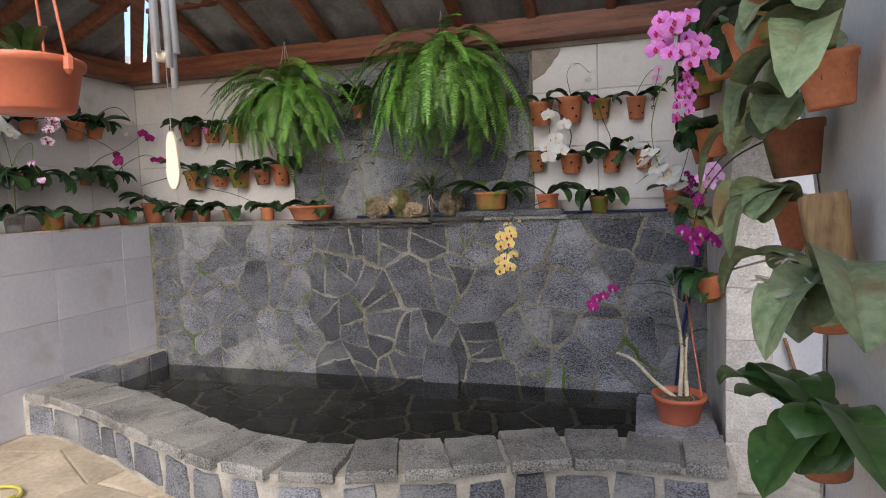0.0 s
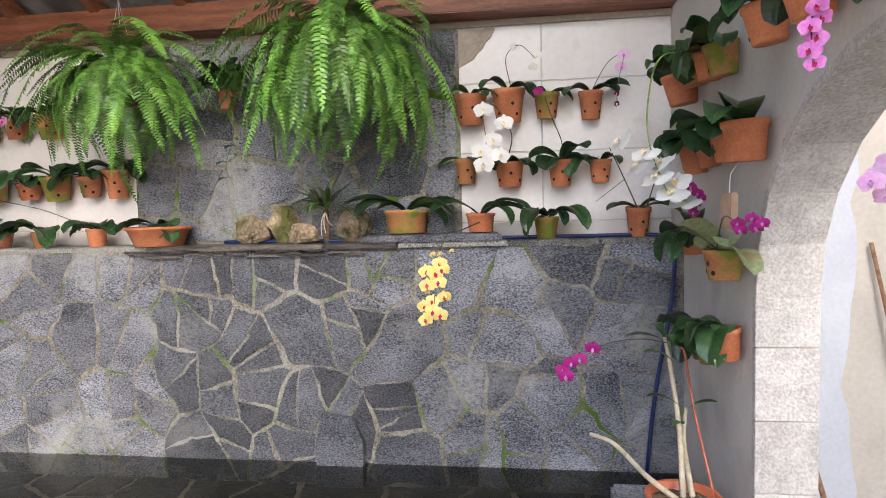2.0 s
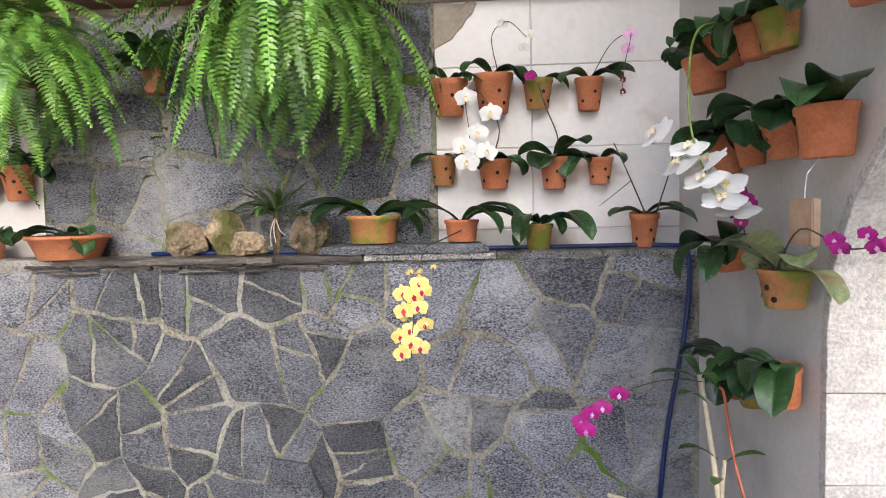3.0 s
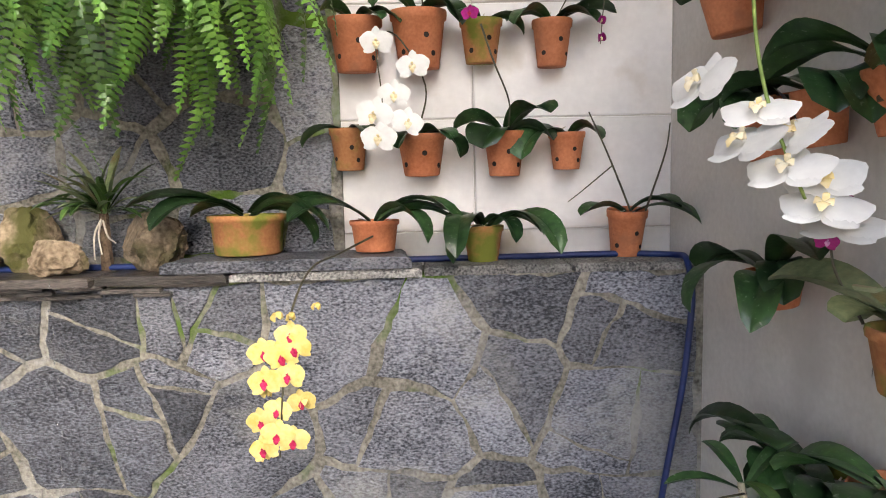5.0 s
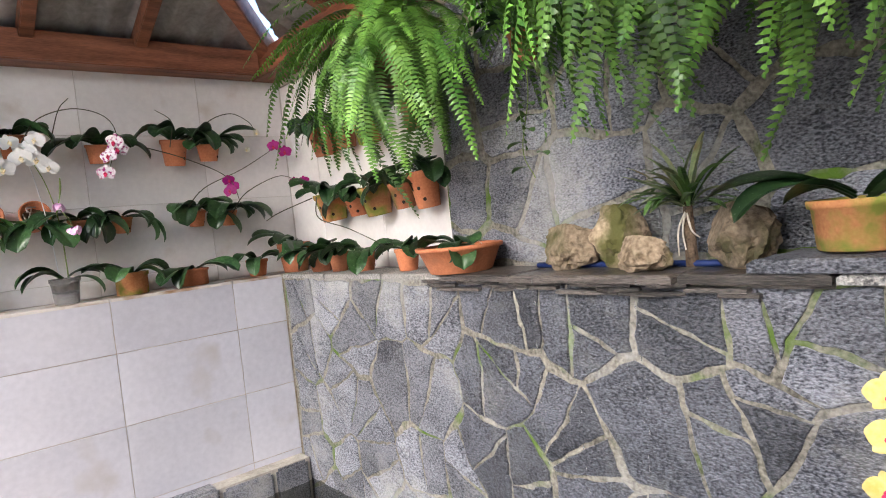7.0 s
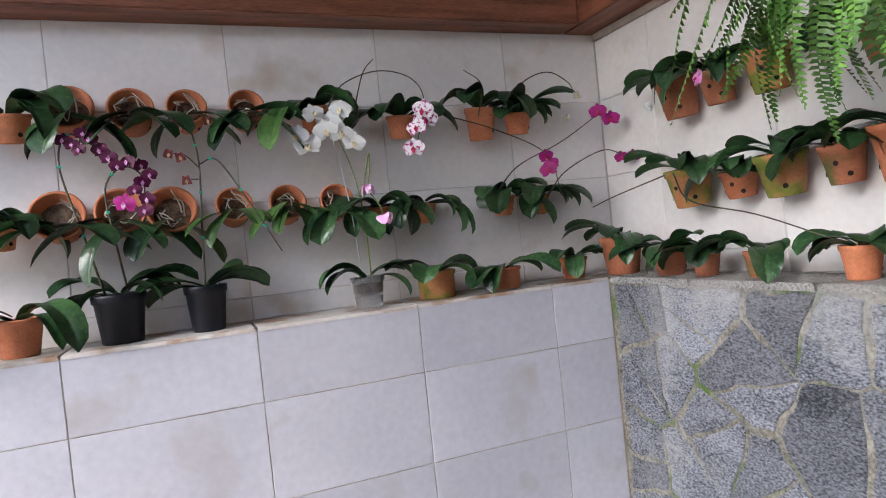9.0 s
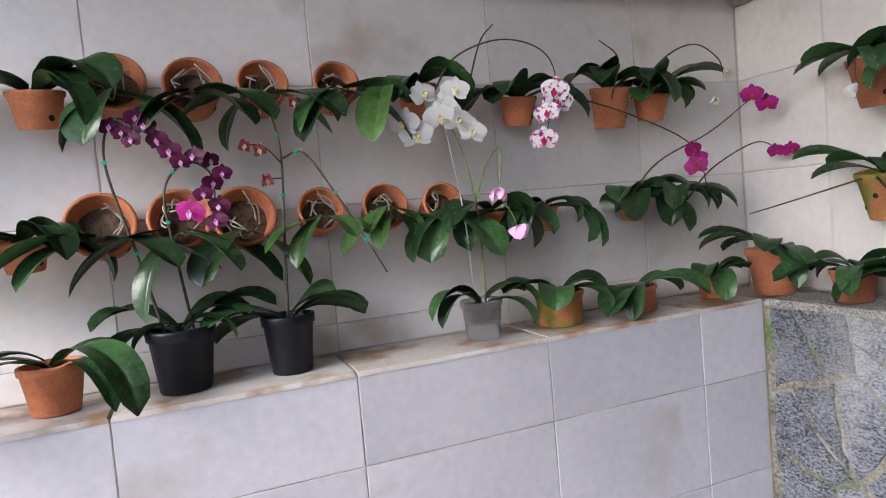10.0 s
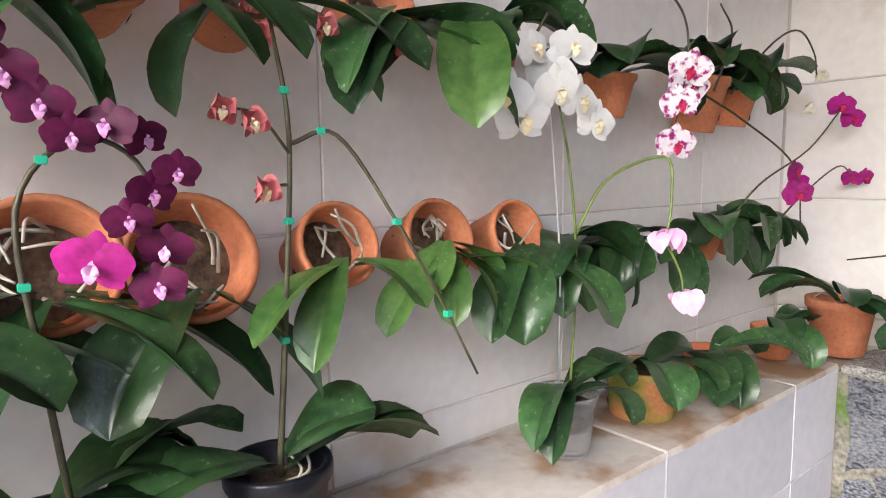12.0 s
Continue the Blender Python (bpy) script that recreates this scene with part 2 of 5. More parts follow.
def mesh_of(name, bm, mat, smooth=False):
    bmesh.ops.recalc_face_normals(bm, faces=bm.faces)
    me = bpy.data.meshes.new(name)
    for f in bm.faces:
        f.smooth = smooth
    bm.to_mesh(me)
    bm.free()
    for m in mat if isinstance(mat, (list, tuple)) else [mat]:
        me.materials.append(m)
    return me


def part(name, bm, mat, parent=None, label="", smooth=False):
    """Links a bmesh as one mesh object, under a thing or part if one is given."""
    ob = new(name, mesh_of(name, bm, mat, smooth))
    if parent:
        ob.parent = parent
    if label:
        ob["label"] = label
    return ob


def under(ob, parent):
    """Hangs ob, whose mesh is in world coordinates, under a parent that stands anywhere unturned."""
    ob.parent = parent
    base = Vector(parent.location)
    if parent.parent:
        base += Vector(parent.parent.location)
    ob.matrix_parent_inverse = Matrix.Translation(-base)
    return ob


def thing(name, at, label, category, group="", kind=""):
    ob = new(name)
    ob.location = at
    ob.empty_display_size = 0.02
    return tagged(ob, label, category, group, kind)


def box(a, b, bevel=0.0, bm=None):
    bm = bm or bmesh.new()
    vs = bmesh.ops.create_cube(bm, size=1)["verts"]
    for v in vs:
        v.co = Vector([a[i] + (v.co[i] + 0.5) * (b[i] - a[i]) for i in range(3)])
    if bevel:
        bmesh.ops.bevel(bm, geom=list({e for v in vs for e in v.link_edges}), offset=bevel, segments=2, affect="EDGES")
    return bm


def lathe(profile, seg=24, bm=None):
    """Turns a list of (radius, height) about z."""
    bm = bm or bmesh.new()
    rings = []
    for r, z in profile:
        if r < 1e-5:
            rings.append([bm.verts.new((0, 0, z))])
        else:
            rings.append([bm.verts.new((r * math.cos(2 * math.pi * i / seg), r * math.sin(2 * math.pi * i / seg), z)) for i in range(seg)])
    for p, q in zip(rings, rings[1:]):
        for i in range(seg):
            j = (i + 1) % seg
            if len(p) == 1 and len(q) > 1:
                bm.faces.new((p[0], q[i], q[j]))
            elif len(q) == 1 and len(p) > 1:
                bm.faces.new((p[i], p[j], q[0]))
            elif len(p) > 1:
                bm.faces.new((p[i], p[j], q[j], q[i]))
    return bm


def smooth_line(points, steps=6):
    """A Catmull-Rom line through the points."""
    p = [Vector(q) for q in points]
    p = [2 * p[0] - p[1]] + p + [2 * p[-1] - p[-2]]
    out = []
    for i in range(1, len(p) - 2):
        for k in range(steps):
            t = k / steps
            a, b, c, d = p[i - 1 : i + 3]
            out.append(0.5 * (2 * b + (c - a) * t + (2 * a - 5 * b + 4 * c - d) * t * t + (3 * b - a - 3 * c + d) * t**3))
    return out + [p[-2]]


def tube(points, r0, r1=None, seg=6, bm=None, steps=6):
    bm = bm or bmesh.new()
    pts = smooth_line(points, steps) if steps else [Vector(q) for q in points]
    r1 = r0 if r1 is None else r1
    rings = []
    for i, p in enumerate(pts):
        d = (pts[min(i + 1, len(pts) - 1)] - pts[max(i - 1, 0)]).normalized()
        s = d.cross(Vector((0.31, 0.17, 0.93))).normalized()
        u = s.cross(d)
        r = r0 + (r1 - r0) * i / (len(pts) - 1)
        rings.append([bm.verts.new(p + r * (math.cos(2 * math.pi * k / seg) * s + math.sin(2 * math.pi * k / seg) * u)) for k in range(seg)])
    for a, b in zip(rings, rings[1:]):
        for k in range(seg):
            bm.faces.new((a[k], a[(k + 1) % seg], b[(k + 1) % seg], b[k]))
    bm.faces.new(rings[0])
    bm.faces.new(rings[-1])
    return bm


def clip(poly, p, n):
    """The part of a 2D polygon on the side of p to which n points away."""
    out = []
    for a, b in zip(poly, poly[1:] + poly[:1]):
        da, db = (a - p).dot(n), (b - p).dot(n)
        if da <= 0:
            out.append(a)
        if (da < 0 < db) or (db < 0 < da):
            out.append(a + (b - a) * (da / (da - db)))
    return out


def cells(seeds, outline, joint):
    """Voronoi cells of 2D seeds in a convex outline, drawn in by half a joint."""
    seeds = [Vector(s) for s in seeds]
    for s in seeds:
        poly = [Vector(o) for o in outline]
        for o in seeds:
            if o is not s and (o - s).length < 1.6:
                d = (o - s).normalized()
                poly = clip(poly, (o + s) / 2 - d * joint / 2, d)
                if len(poly) < 3:
                    break
        if len(poly) >= 3:
            yield poly


def rubble(seeds, outline, joint, seed, largest):
    """Broken, angular stones: cells split by slanting cracks, with crooked rims and joints of uneven width."""
    g = random.Random(seed)
    todo, done = [(c, 0) for c in cells(seeds, outline, 0.0)], []
    while todo:
        poly, depth = todo.pop()
        size = abs(sum(a.x * b.y - b.x * a.y for a, b in zip(poly, poly[1:] + poly[:1]))) / 2
        mid = sum(poly, Vector((0, 0))) / len(poly)
        if size > largest(mid.x, mid.y) and depth < 2 and g.random() < 0.8:
            far = max(poly, key=lambda v: (v - mid).length) - mid
            lean = math.atan2(far.y, far.x) + math.pi / 2 + g.uniform(-0.75, 0.75)
            nrm = Vector((math.sin(lean), -math.cos(lean)))
            at = mid + far * g.uniform(-0.25, 0.3)
            halves = [clip(poly, at, nrm), clip(poly, at, -nrm)]
            wide = min(len(h) > 2 and abs(sum(a.x * b.y - b.x * a.y for a, b in zip(h, h[1:] + h[:1]))) / 2 for h in halves)
            todo += [(h, depth + 1) for h in halves] if wide > 0.011 else [(poly, 2)]
        else:
            done.append(poly)
    xs, ys = [o[0] for o in outline], [o[1] for o in outline]
    out = []
    for poly in done:
        ring = []
        for a, b in zip(poly, poly[1:] + poly[:1]):
            k = max(1, int((b - a).length / 0.028))
            ring += [a + (b - a) * (i / k) for i in range(k)]
        mid = sum(ring, Vector((0, 0))) / len(ring)
        bent = []
        for p in ring:
            wide = noise.noise_vector(Vector((p.x * 4.2, p.y * 4.2, seed)))
            fine = noise.noise_vector(Vector((p.x * 17, p.y * 17, seed + 3)))
            gap = joint * max(0.25, 0.62 + 0.95 * noise.noise(Vector((p.x * 5, p.y * 5, seed + 8))) + 0.3 * fine.z)
            inward = mid - p
            q = p + wide.xy * 0.026 + fine.xy * 0.010 + inward.normalized() * min(gap, 0.13 * inward.length)
            bent.append(Vector((min(max(q.x, min(xs)), max(xs)), min(max(q.y, min(ys)), max(ys)))))
        if len(bent) > 4:
            out.append(bent)
    return out


def stone_bm(poly, depth, seed, rough=0.006, step=0.026):
    """A flat stone in the xy plane, its face towards +z, with a broken, rounded rim."""
    ring = []
    for a, b in zip(poly, poly[1:] + poly[:1]):
        k = max(1, int((b - a).length / step))
        ring += [a + (b - a) * (i / k) for i in range(k)]
    mid = sum(ring, Vector((0, 0))) / len(ring)
    bm = bmesh.new()
    loops = []
    for shrink, z in ((1.0, 0.0), (1.0, depth * 0.7), (0.955, depth)):
        loop = []
        for p in ring:
            q = mid + (p - mid) * shrink
            jit = noise.noise_vector(Vector((p.x * 31, p.y * 31, seed)))
            loop.append(bm.verts.new((q.x + rough * jit.x, q.y + rough * jit.y, z + (rough * 0.5 * jit.z if z else 0))))
        loops.append(loop)
    for a, b in zip(loops, loops[1:]):
        for i in range(len(a)):
            j = (i + 1) % len(a)
            bm.faces.new((a[i], a[j], b[j], b[i]))
    top = bm.verts.new((mid.x, mid.y, depth + rough * 0.5))
    for i in range(len(loops[-1])):
        bm.faces.new((loops[-1][i], loops[-1][(i + 1) % len(ring)], top))
    return bm


def stones(parent, polys, turn, depth, mat, name="stone", rough=0.006):
    """Stones of a wall or floor, each a part; turn takes the xy plane into the world."""
    for i, poly in enumerate(polys):
        bm = stone_bm(poly, depth * rng.uniform(0.85, 1.15), i * 3.7, rough)
        bmesh.ops.transform(bm, matrix=turn, verts=bm.verts)
        under(part(name, bm, mat), parent)


tile_meshes = {}


def slab(name, parent, origin, u, v, w, h, d, mat, gap=0.002):
    """A tile of w x h with a chamfered rim, lying along u and v from its origin."""
    key = (name, round(w, 3), round(h, 3), round(d, 4), mat.name)
    if key not in tile_meshes:
        bm = bmesh.new()
        c = min(0.003, d / 2)
        lo = [bm.verts.new((x, y, 0)) for x, y in ((gap, gap), (w - gap, gap), (w - gap, h - gap), (gap, h - gap))]
        up = [bm.verts.new((x, y, d)) for x, y in ((gap + c, gap + c), (w - gap - c, gap + c), (w - gap - c, h - gap - c), (gap + c, h - gap - c))]
        for i in range(4):
            bm.faces.new((lo[i], lo[(i + 1) % 4], up[(i + 1) % 4], up[i]))
        bm.faces.new(up)
        tile_meshes[key] = mesh_of(name, bm, mat)
    ob = new(name, tile_meshes[key])
    u, v = Vector(u), Vector(v)
    n = u.cross(v)
    ob.matrix_basis = Matrix.Translation(origin) @ Matrix((u, v, n)).transposed().to_4x4()
    ob.parent = parent
    ob.matrix_parent_inverse = Matrix.Translation(-Vector(parent.location))
    return ob


def ladder(lo, hi, marks):
    """Edges from lo to hi with the marks that lie between."""
    return [lo] + [m for m in marks if lo + 0.01 < m < hi - 0.01] + [hi]

# ---- structure ----
LEDGE, BEAM = 1.165, 2.20
RIGHT = 3.75
BACK, LEFT = 0.24, -0.27

floor = tagged(part("floor", box((-0.6, -9, -0.12), (9, 0.5, -0.012)), M_CURB_MORTAR), "grey cement bed under beige flagstones", "floor", kind="structure")
ground = tagged(part("ground", box((-60, -60, -0.3), (60, 60, -0.121)), M_FLOOR), "pale earth around the patio", "ground", kind="structure")

wall_back = tagged(part("wall_back", box((-0.4, BACK, -0.1), (RIGHT + 0.2, 0.4, 2.42)), M_GROUT_PALE), "white tiled back wall with stone panel in the middle", "wall", kind="structure")
wall_left = tagged(part("wall_left", box((-0.4, -7, -0.1), (LEFT, BACK, 2.42)), M_GROUT_PALE), "white tiled upper wall hung with orchids", "wall", kind="structure")
wall_left_low = tagged(part("wall_low_left", box((LEFT, -7, -0.1), (-0.006, 0.012, LEDGE - 0.012)), M_GROUT), "low wall of large white glazed tiles with a ledge", "wall", kind="structure")
wall_stone = tagged(part("wall_fountain", box((-0.005, 0.006, -0.1), (RIGHT, BACK, LEDGE - 0.02)), M_MORTAR), "low fountain wall of irregular grey granite stones", "wall", kind="structure")
wall_corner = under(part("corner_block", box((LEFT, 0.012, -0.1), (-0.005, BACK, LEDGE - 0.012)), M_GROUT), wall_left_low)

# the right wall with an arched opening
ARCH_MID, ARCH_HALF, SPRING, RISE, THICK = -1.61, 0.755, 1.03, 0.615, 0.17


def arch_line(k=28, grow=0.0):
    pts = [(ARCH_MID + ARCH_HALF + grow, -0.1)]
    for i in range(k + 1):
        a = math.pi * i / k
        pts.append((ARCH_MID + (ARCH_HALF + grow) * math.cos(a), SPRING + (RISE + grow) * math.sin(a)))
    return pts + [(ARCH_MID - ARCH_HALF - grow, -0.1)]


bm = bmesh.new()
line = arch_line()
outer = []
for y, z in line:
    if z < SPRING + 1e-6:
        outer.append((BACK if y > ARCH_MID else -6.0, z))
    else:
        a = math.atan2(z - SPRING, y - ARCH_MID)
        k = 1 / max(abs(math.cos(a)) / (BACK - ARCH_MID if math.cos(a) > 0 else 6.0 + ARCH_MID), abs(math.sin(a)) / (3.1 - SPRING))
        outer.append((ARCH_MID + k * math.cos(a), SPRING + k * math.sin(a)))
corners = [(BACK, 3.1), (-6.0, 3.1)]
rows_v = []
for x in (RIGHT, RIGHT + THICK):
    rows_v.append(([bm.verts.new((x, y, z)) for y, z in line], [bm.verts.new((x, y, z)) for y, z in outer], [bm.verts.new((x, y, z)) for y, z in corners]))
for inner_v, outer_v, corner_v in rows_v:
    for i in range(len(line) - 1):
        bm.faces.new((inner_v[i], inner_v[i + 1], outer_v[i + 1], outer_v[i]))
        for c in corner_v:
            s, e = outer_v[i].co, outer_v[i + 1].co
            on = lambda q: abs(q.z - 3.1) < 1e-4  # noqa: E731
            if on(s) != on(e) and abs((s if not on(s) else e).y - c.co.y) < 1e-3:
                bm.faces.new((outer_v[i], outer_v[i + 1], c))
for i in range(len(line) - 1):
    bm.faces.new((rows_v[0][0][i], rows_v[0][0][i + 1], rows_v[1][0][i + 1], rows_v[1][0][i]))
wall_right = tagged(part("wall_right", bm, M_PLASTER), "grey plastered side wall with an arched opening", "wall", kind="structure")
# rough blocks that line the arch
cut = []
for z0 in (0.0, 0.22, 0.44, 0.66, 0.88):
    cut.append(((ARCH_MID + ARCH_HALF, z0), (ARCH_MID + ARCH_HALF, min(z0 + 0.22, SPRING))))
ell = [(ARCH_MID + ARCH_HALF * math.cos(math.pi * i / 12), SPRING + RISE * math.sin(math.pi * i / 12)) for i in range(13)]
cut += list(zip(ell, ell[1:]))
for z0 in (0.88, 0.66, 0.44, 0.22, 0.0):
    cut.append(((ARCH_MID - ARCH_HALF, min(z0 + 0.22, SPRING)), (ARCH_MID - ARCH_HALF, z0)))
for (y0, z0), (y1, z1) in cut:
    d = Vector((0, y1 - y0, z1 - z0))
    nrm = Vector((1, 0, 0)).cross(d.normalized())
    bm = bmesh.new()
    g = d.normalized() * 0.0012
    a, b = Vector((RIGHT - 0.004, y0, z0)) + g, Vector((RIGHT - 0.004, y1, z1)) - g
    w = Vector((THICK + 0.008, 0, 0))
    mid_out = Vector((0, ARCH_MID, SPRING * 0.6)) - Vector((0, (y0 + y1) / 2, (z0 + z1) / 2))
    if nrm.dot(mid_out) < 0:
        nrm = -nrm
    vs = []
    for lift in (-0.01, 0.018):
        vs.append([bm.verts.new(p + nrm * lift) for p in (a, b, b + w, a + w)])
    bm.faces.new(vs[1])
    for i in range(4):
        bm.faces.new((vs[0][i], vs[0][(i + 1) % 4], vs[1][(i + 1) % 4], vs[1][i]))
    bmesh.ops.bevel(bm, geom=[e for e in bm.edges], offset=0.002, segments=1, affect="EDGES")
    under(part("arch_block", bm, M_ARCH), wall_right)

# the yard beyond the arch
wall_yard = tagged(part("wall_yard", box((RIGHT + THICK + 0.002, -0.28, -0.1), (8, -0.08, 3.0)), M_BEIGE), "beige rendered yard wall behind the arch", "wall", kind="structure")
bm = bmesh.new()
ring = [Vector((RIGHT + THICK + 0.004, -0.285, -0.1)), Vector((RIGHT + THICK + 0.004, -0.285, 2.9))]
for i in range(30):
    z = 2.9 - i * 0.1
    ring.append(Vector((RIGHT + THICK + 0.36 + 0.05 * noise.noise(Vector((z * 2.3, 1, 0))) + 0.03 * noise.noise(Vector((z * 9, 2, 0))) + 0.15 * max(0, z - 1.3), -0.285, z)))
lo = [bm.verts.new(p) for p in ring]
hi = [bm.verts.new(p + Vector((0, 0.0045, 0))) for p in ring]
bm.faces.new(lo)
for i in range(len(ring)):
    j = (i + 1) % len(ring)
    bm.faces.new((lo[i], lo[j], hi[j], hi[i]))
under(part("limewash_patch", bm, M_WHITE, None, "flaking bluish white limewash"), wall_yard)
# unseen wall behind the camera, added; its height limits the low sky light
wall_far = tagged(part("wall_far", box((-0.6, -9.2, -0.1), (9.2, -9.0, 1.5)), M_BEIGE), "unseen beige wall added behind the patio, limiting low sky light", "wall", kind="structure")
# unseen wall, added tall and close to keep sky light off the yard
wall_side = tagged(part("wall_side", box((5.3, -9.0, -0.1), (5.5, 0.4, 3.4)), M_BEIGE), "unseen beige wall added beside the yard to hold off sky light", "wall", kind="structure")

# ---- roof: hipped, sheets on rafters ----
SLOPE, EAVE = 0.42, 2.7
beam_back = tagged(part("wall_plate_back", box((-0.40, 0.08, BEAM), (RIGHT, 0.28, BEAM + 0.13), 0.006), M_WOOD), "red-brown timber wall plate along the back wall", "beam", kind="structure")
beam_left = tagged(part("wall_plate_left", box((-0.40, -3.1, BEAM), (-0.14, 0.075, BEAM + 0.13), 0.006), M_WOOD_Y), "red-brown timber wall plate along the left wall", "beam", kind="structure")
cap = tagged(part("trim_cement_strip", box((LEFT + 0.007, BACK - 0.02, BEAM - 0.03), (RIGHT, BACK, BEAM - 0.001), 0.003), M_PATCH), "thin strip of bare cement under the wall plate", "trim", kind="structure")


def roof_z(u):
    return BEAM + 0.13 + SLOPE * u


ceiling = thing("ceiling", (0, 0, 0), "weathered grey corrugated roof sheets on red-brown rafters", "ceiling", kind="structure")


def sheet(back):
    """Corrugated sheet of one roof slope; u runs up the slope, v along the eaves."""
    bm = bmesh.new()
    top, end, step = EAVE, (4.4 if back else 3.4), 0.022
    cols = int(end / step)
    prev = None
    for i in range(cols + 1):
        v = -0.35 + i * step
        wave = 0.011 * math.sin(2 * math.pi * v / 0.13) + 0.006 * math.sin(4 * math.pi * v / 0.13)
        u0, u1 = -0.35, min(top, max(v, -0.34))
        row = []
        for u in (u0, (u0 + u1) / 2, u1):
            z = roof_z(u) + 0.075 + wave
            row.append(bm.verts.new((v, 0.1 - u, z) if back else (-0.1 + u, -v, z)))
        if prev:
            for k in range(2):
                bm.faces.new((prev[k], row[k], row[k + 1], prev[k + 1]))
        prev = row
    return bm


under(part("roof_sheet", sheet(True), M_SHEET, None, "", True), ceiling)
under(part("roof_sheet", sheet(False), M_SHEET, None, "", True), ceiling)


def rafter(p, q, w=0.055, h=0.075):
    p, q = Vector(p), Vector(q)
    d = q - p
    bm = box((-w / 2, 0, -h), (w / 2, d.length, 0), 0.004)
    m = d.to_track_quat("Y", "Z").to_matrix().to_4x4()
    bmesh.ops.transform(bm, matrix=Matrix.Translation(p) @ m, verts=bm.verts)
    return under(part("rafter", bm, M_WOOD_Y), ceiling)


for x in (0.55, 1.0, 1.45, 1.9, 2.35, 2.8, 3.25, 3.68):
    u = min(EAVE, x)
    rafter((x, 0.26, roof_z(-0.16) + 0.06), (x, 0.1 - u, roof_z(u) + 0.06))
for y in (-0.5, -0.95, -1.4, -1.85, -2.3, -2.75):
    u = min(EAVE, -y)
    rafter((-0.32, y, roof_z(-0.22) + 0.06), (u - 0.1, y, roof_z(u) + 0.06))
rafter((-0.15, 0.15, roof_z(-0.05) + 0.07), (EAVE - 0.1, 0.1 - EAVE, roof_z(EAVE) + 0.07), 0.075, 0.11)
for u in (0.35, 1.0, 1.65):
    bm = box((u, 0.1 - u - 0.025, roof_z(u) + 0.062), (RIGHT + 0.25, 0.1 - u + 0.025, roof_z(u) + 0.092))
    under(part("batten", bm, M_WOOD), ceiling)
    bm = box((-0.1 + u - 0.025, -3.0, roof_z(u) + 0.062), (-0.1 + u + 0.025, -u, roof_z(u) + 0.092))
    under(part("batten", bm, M_WOOD_Y), ceiling)

# ---- pond ----
def curb_y(x):
    """The middle of the curb: a bow that swells towards the room."""
    t = min(max((x - 0.05) / 2.0, 0), 1)
    s = min(max((x - 2.0) / 1.4, 0), 1)
    return -0.94 - 0.56 * (t * t * (3 - 2 * t)) + 0.42 * (s * s * (3 - 2 * s))


bm = bmesh.new()
rim = [(-0.004, 0.005), (RIGHT, 0.005)] + [(RIGHT - RIGHT * i / 40, curb_y(RIGHT - RIGHT * i / 40)) for i in range(41)]
low, high = [bm.verts.new((x, y, -0.011)) for x, y in rim], [bm.verts.new((x, y, 0.012)) for x, y in rim]
bm.faces.new(low)
bm.faces.new(high)
for i in range(len(rim)):
    j = (i + 1) % len(rim)
    bm.faces.new((low[i], low[j], high[j], high[i]))
pond = tagged(part("pond_floor", bm, M_POND_JOINT), "pond floor of dark crazy paving with pale joints", "pond floor", kind="structure")
CURB_TOP, CURB_W = 0.25, 0.32
curb = thing("pond_curb", (0, 0, 0), "curved pond curb of grey granite slabs and pale mortar", "pond curb")
bm = bmesh.new()
loops = []
for i in range(61):
    x = -0.005 + (RIGHT + 0.005) * i / 60
    dy = (curb_y(x + 0.01) - curb_y(x - 0.01)) / 0.02
    s = math.hypot(1, dy)
    nx, ny = dy / s, -1 / s
    row = []
    for off, z in ((-CURB_W / 2 + 0.02, -0.01), (-CURB_W / 2 + 0.02, CURB_TOP - 0.022), (CURB_W / 2 - 0.03, CURB_TOP - 0.022), (CURB_W / 2 - 0.03, -0.01)):
        row.append(bm.verts.new((min(max(x + nx * off, -0.004), RIGHT - 0.001), curb_y(x) + ny * off, z)))
    loops.append(row)
for a, b in zip(loops, loops[1:]):
    for k in range(4):
        bm.faces.new((a[k], a[(k + 1) % 4], b[(k + 1) % 4], b[k]))
bm.faces.new(loops[0])
bm.faces.new(loops[-1])
under(part("core", bm, M_CURB_MORTAR), curb)


def curb_frame(x):
    dy = (curb_y(x + 0.01) - curb_y(x - 0.01)) / 0.02
    t = Vector((1, dy, 0)).normalized()
    return Vector((x, curb_y(x), 0)), t, Vector((t.y, -t.x, 0))


x = 0.03
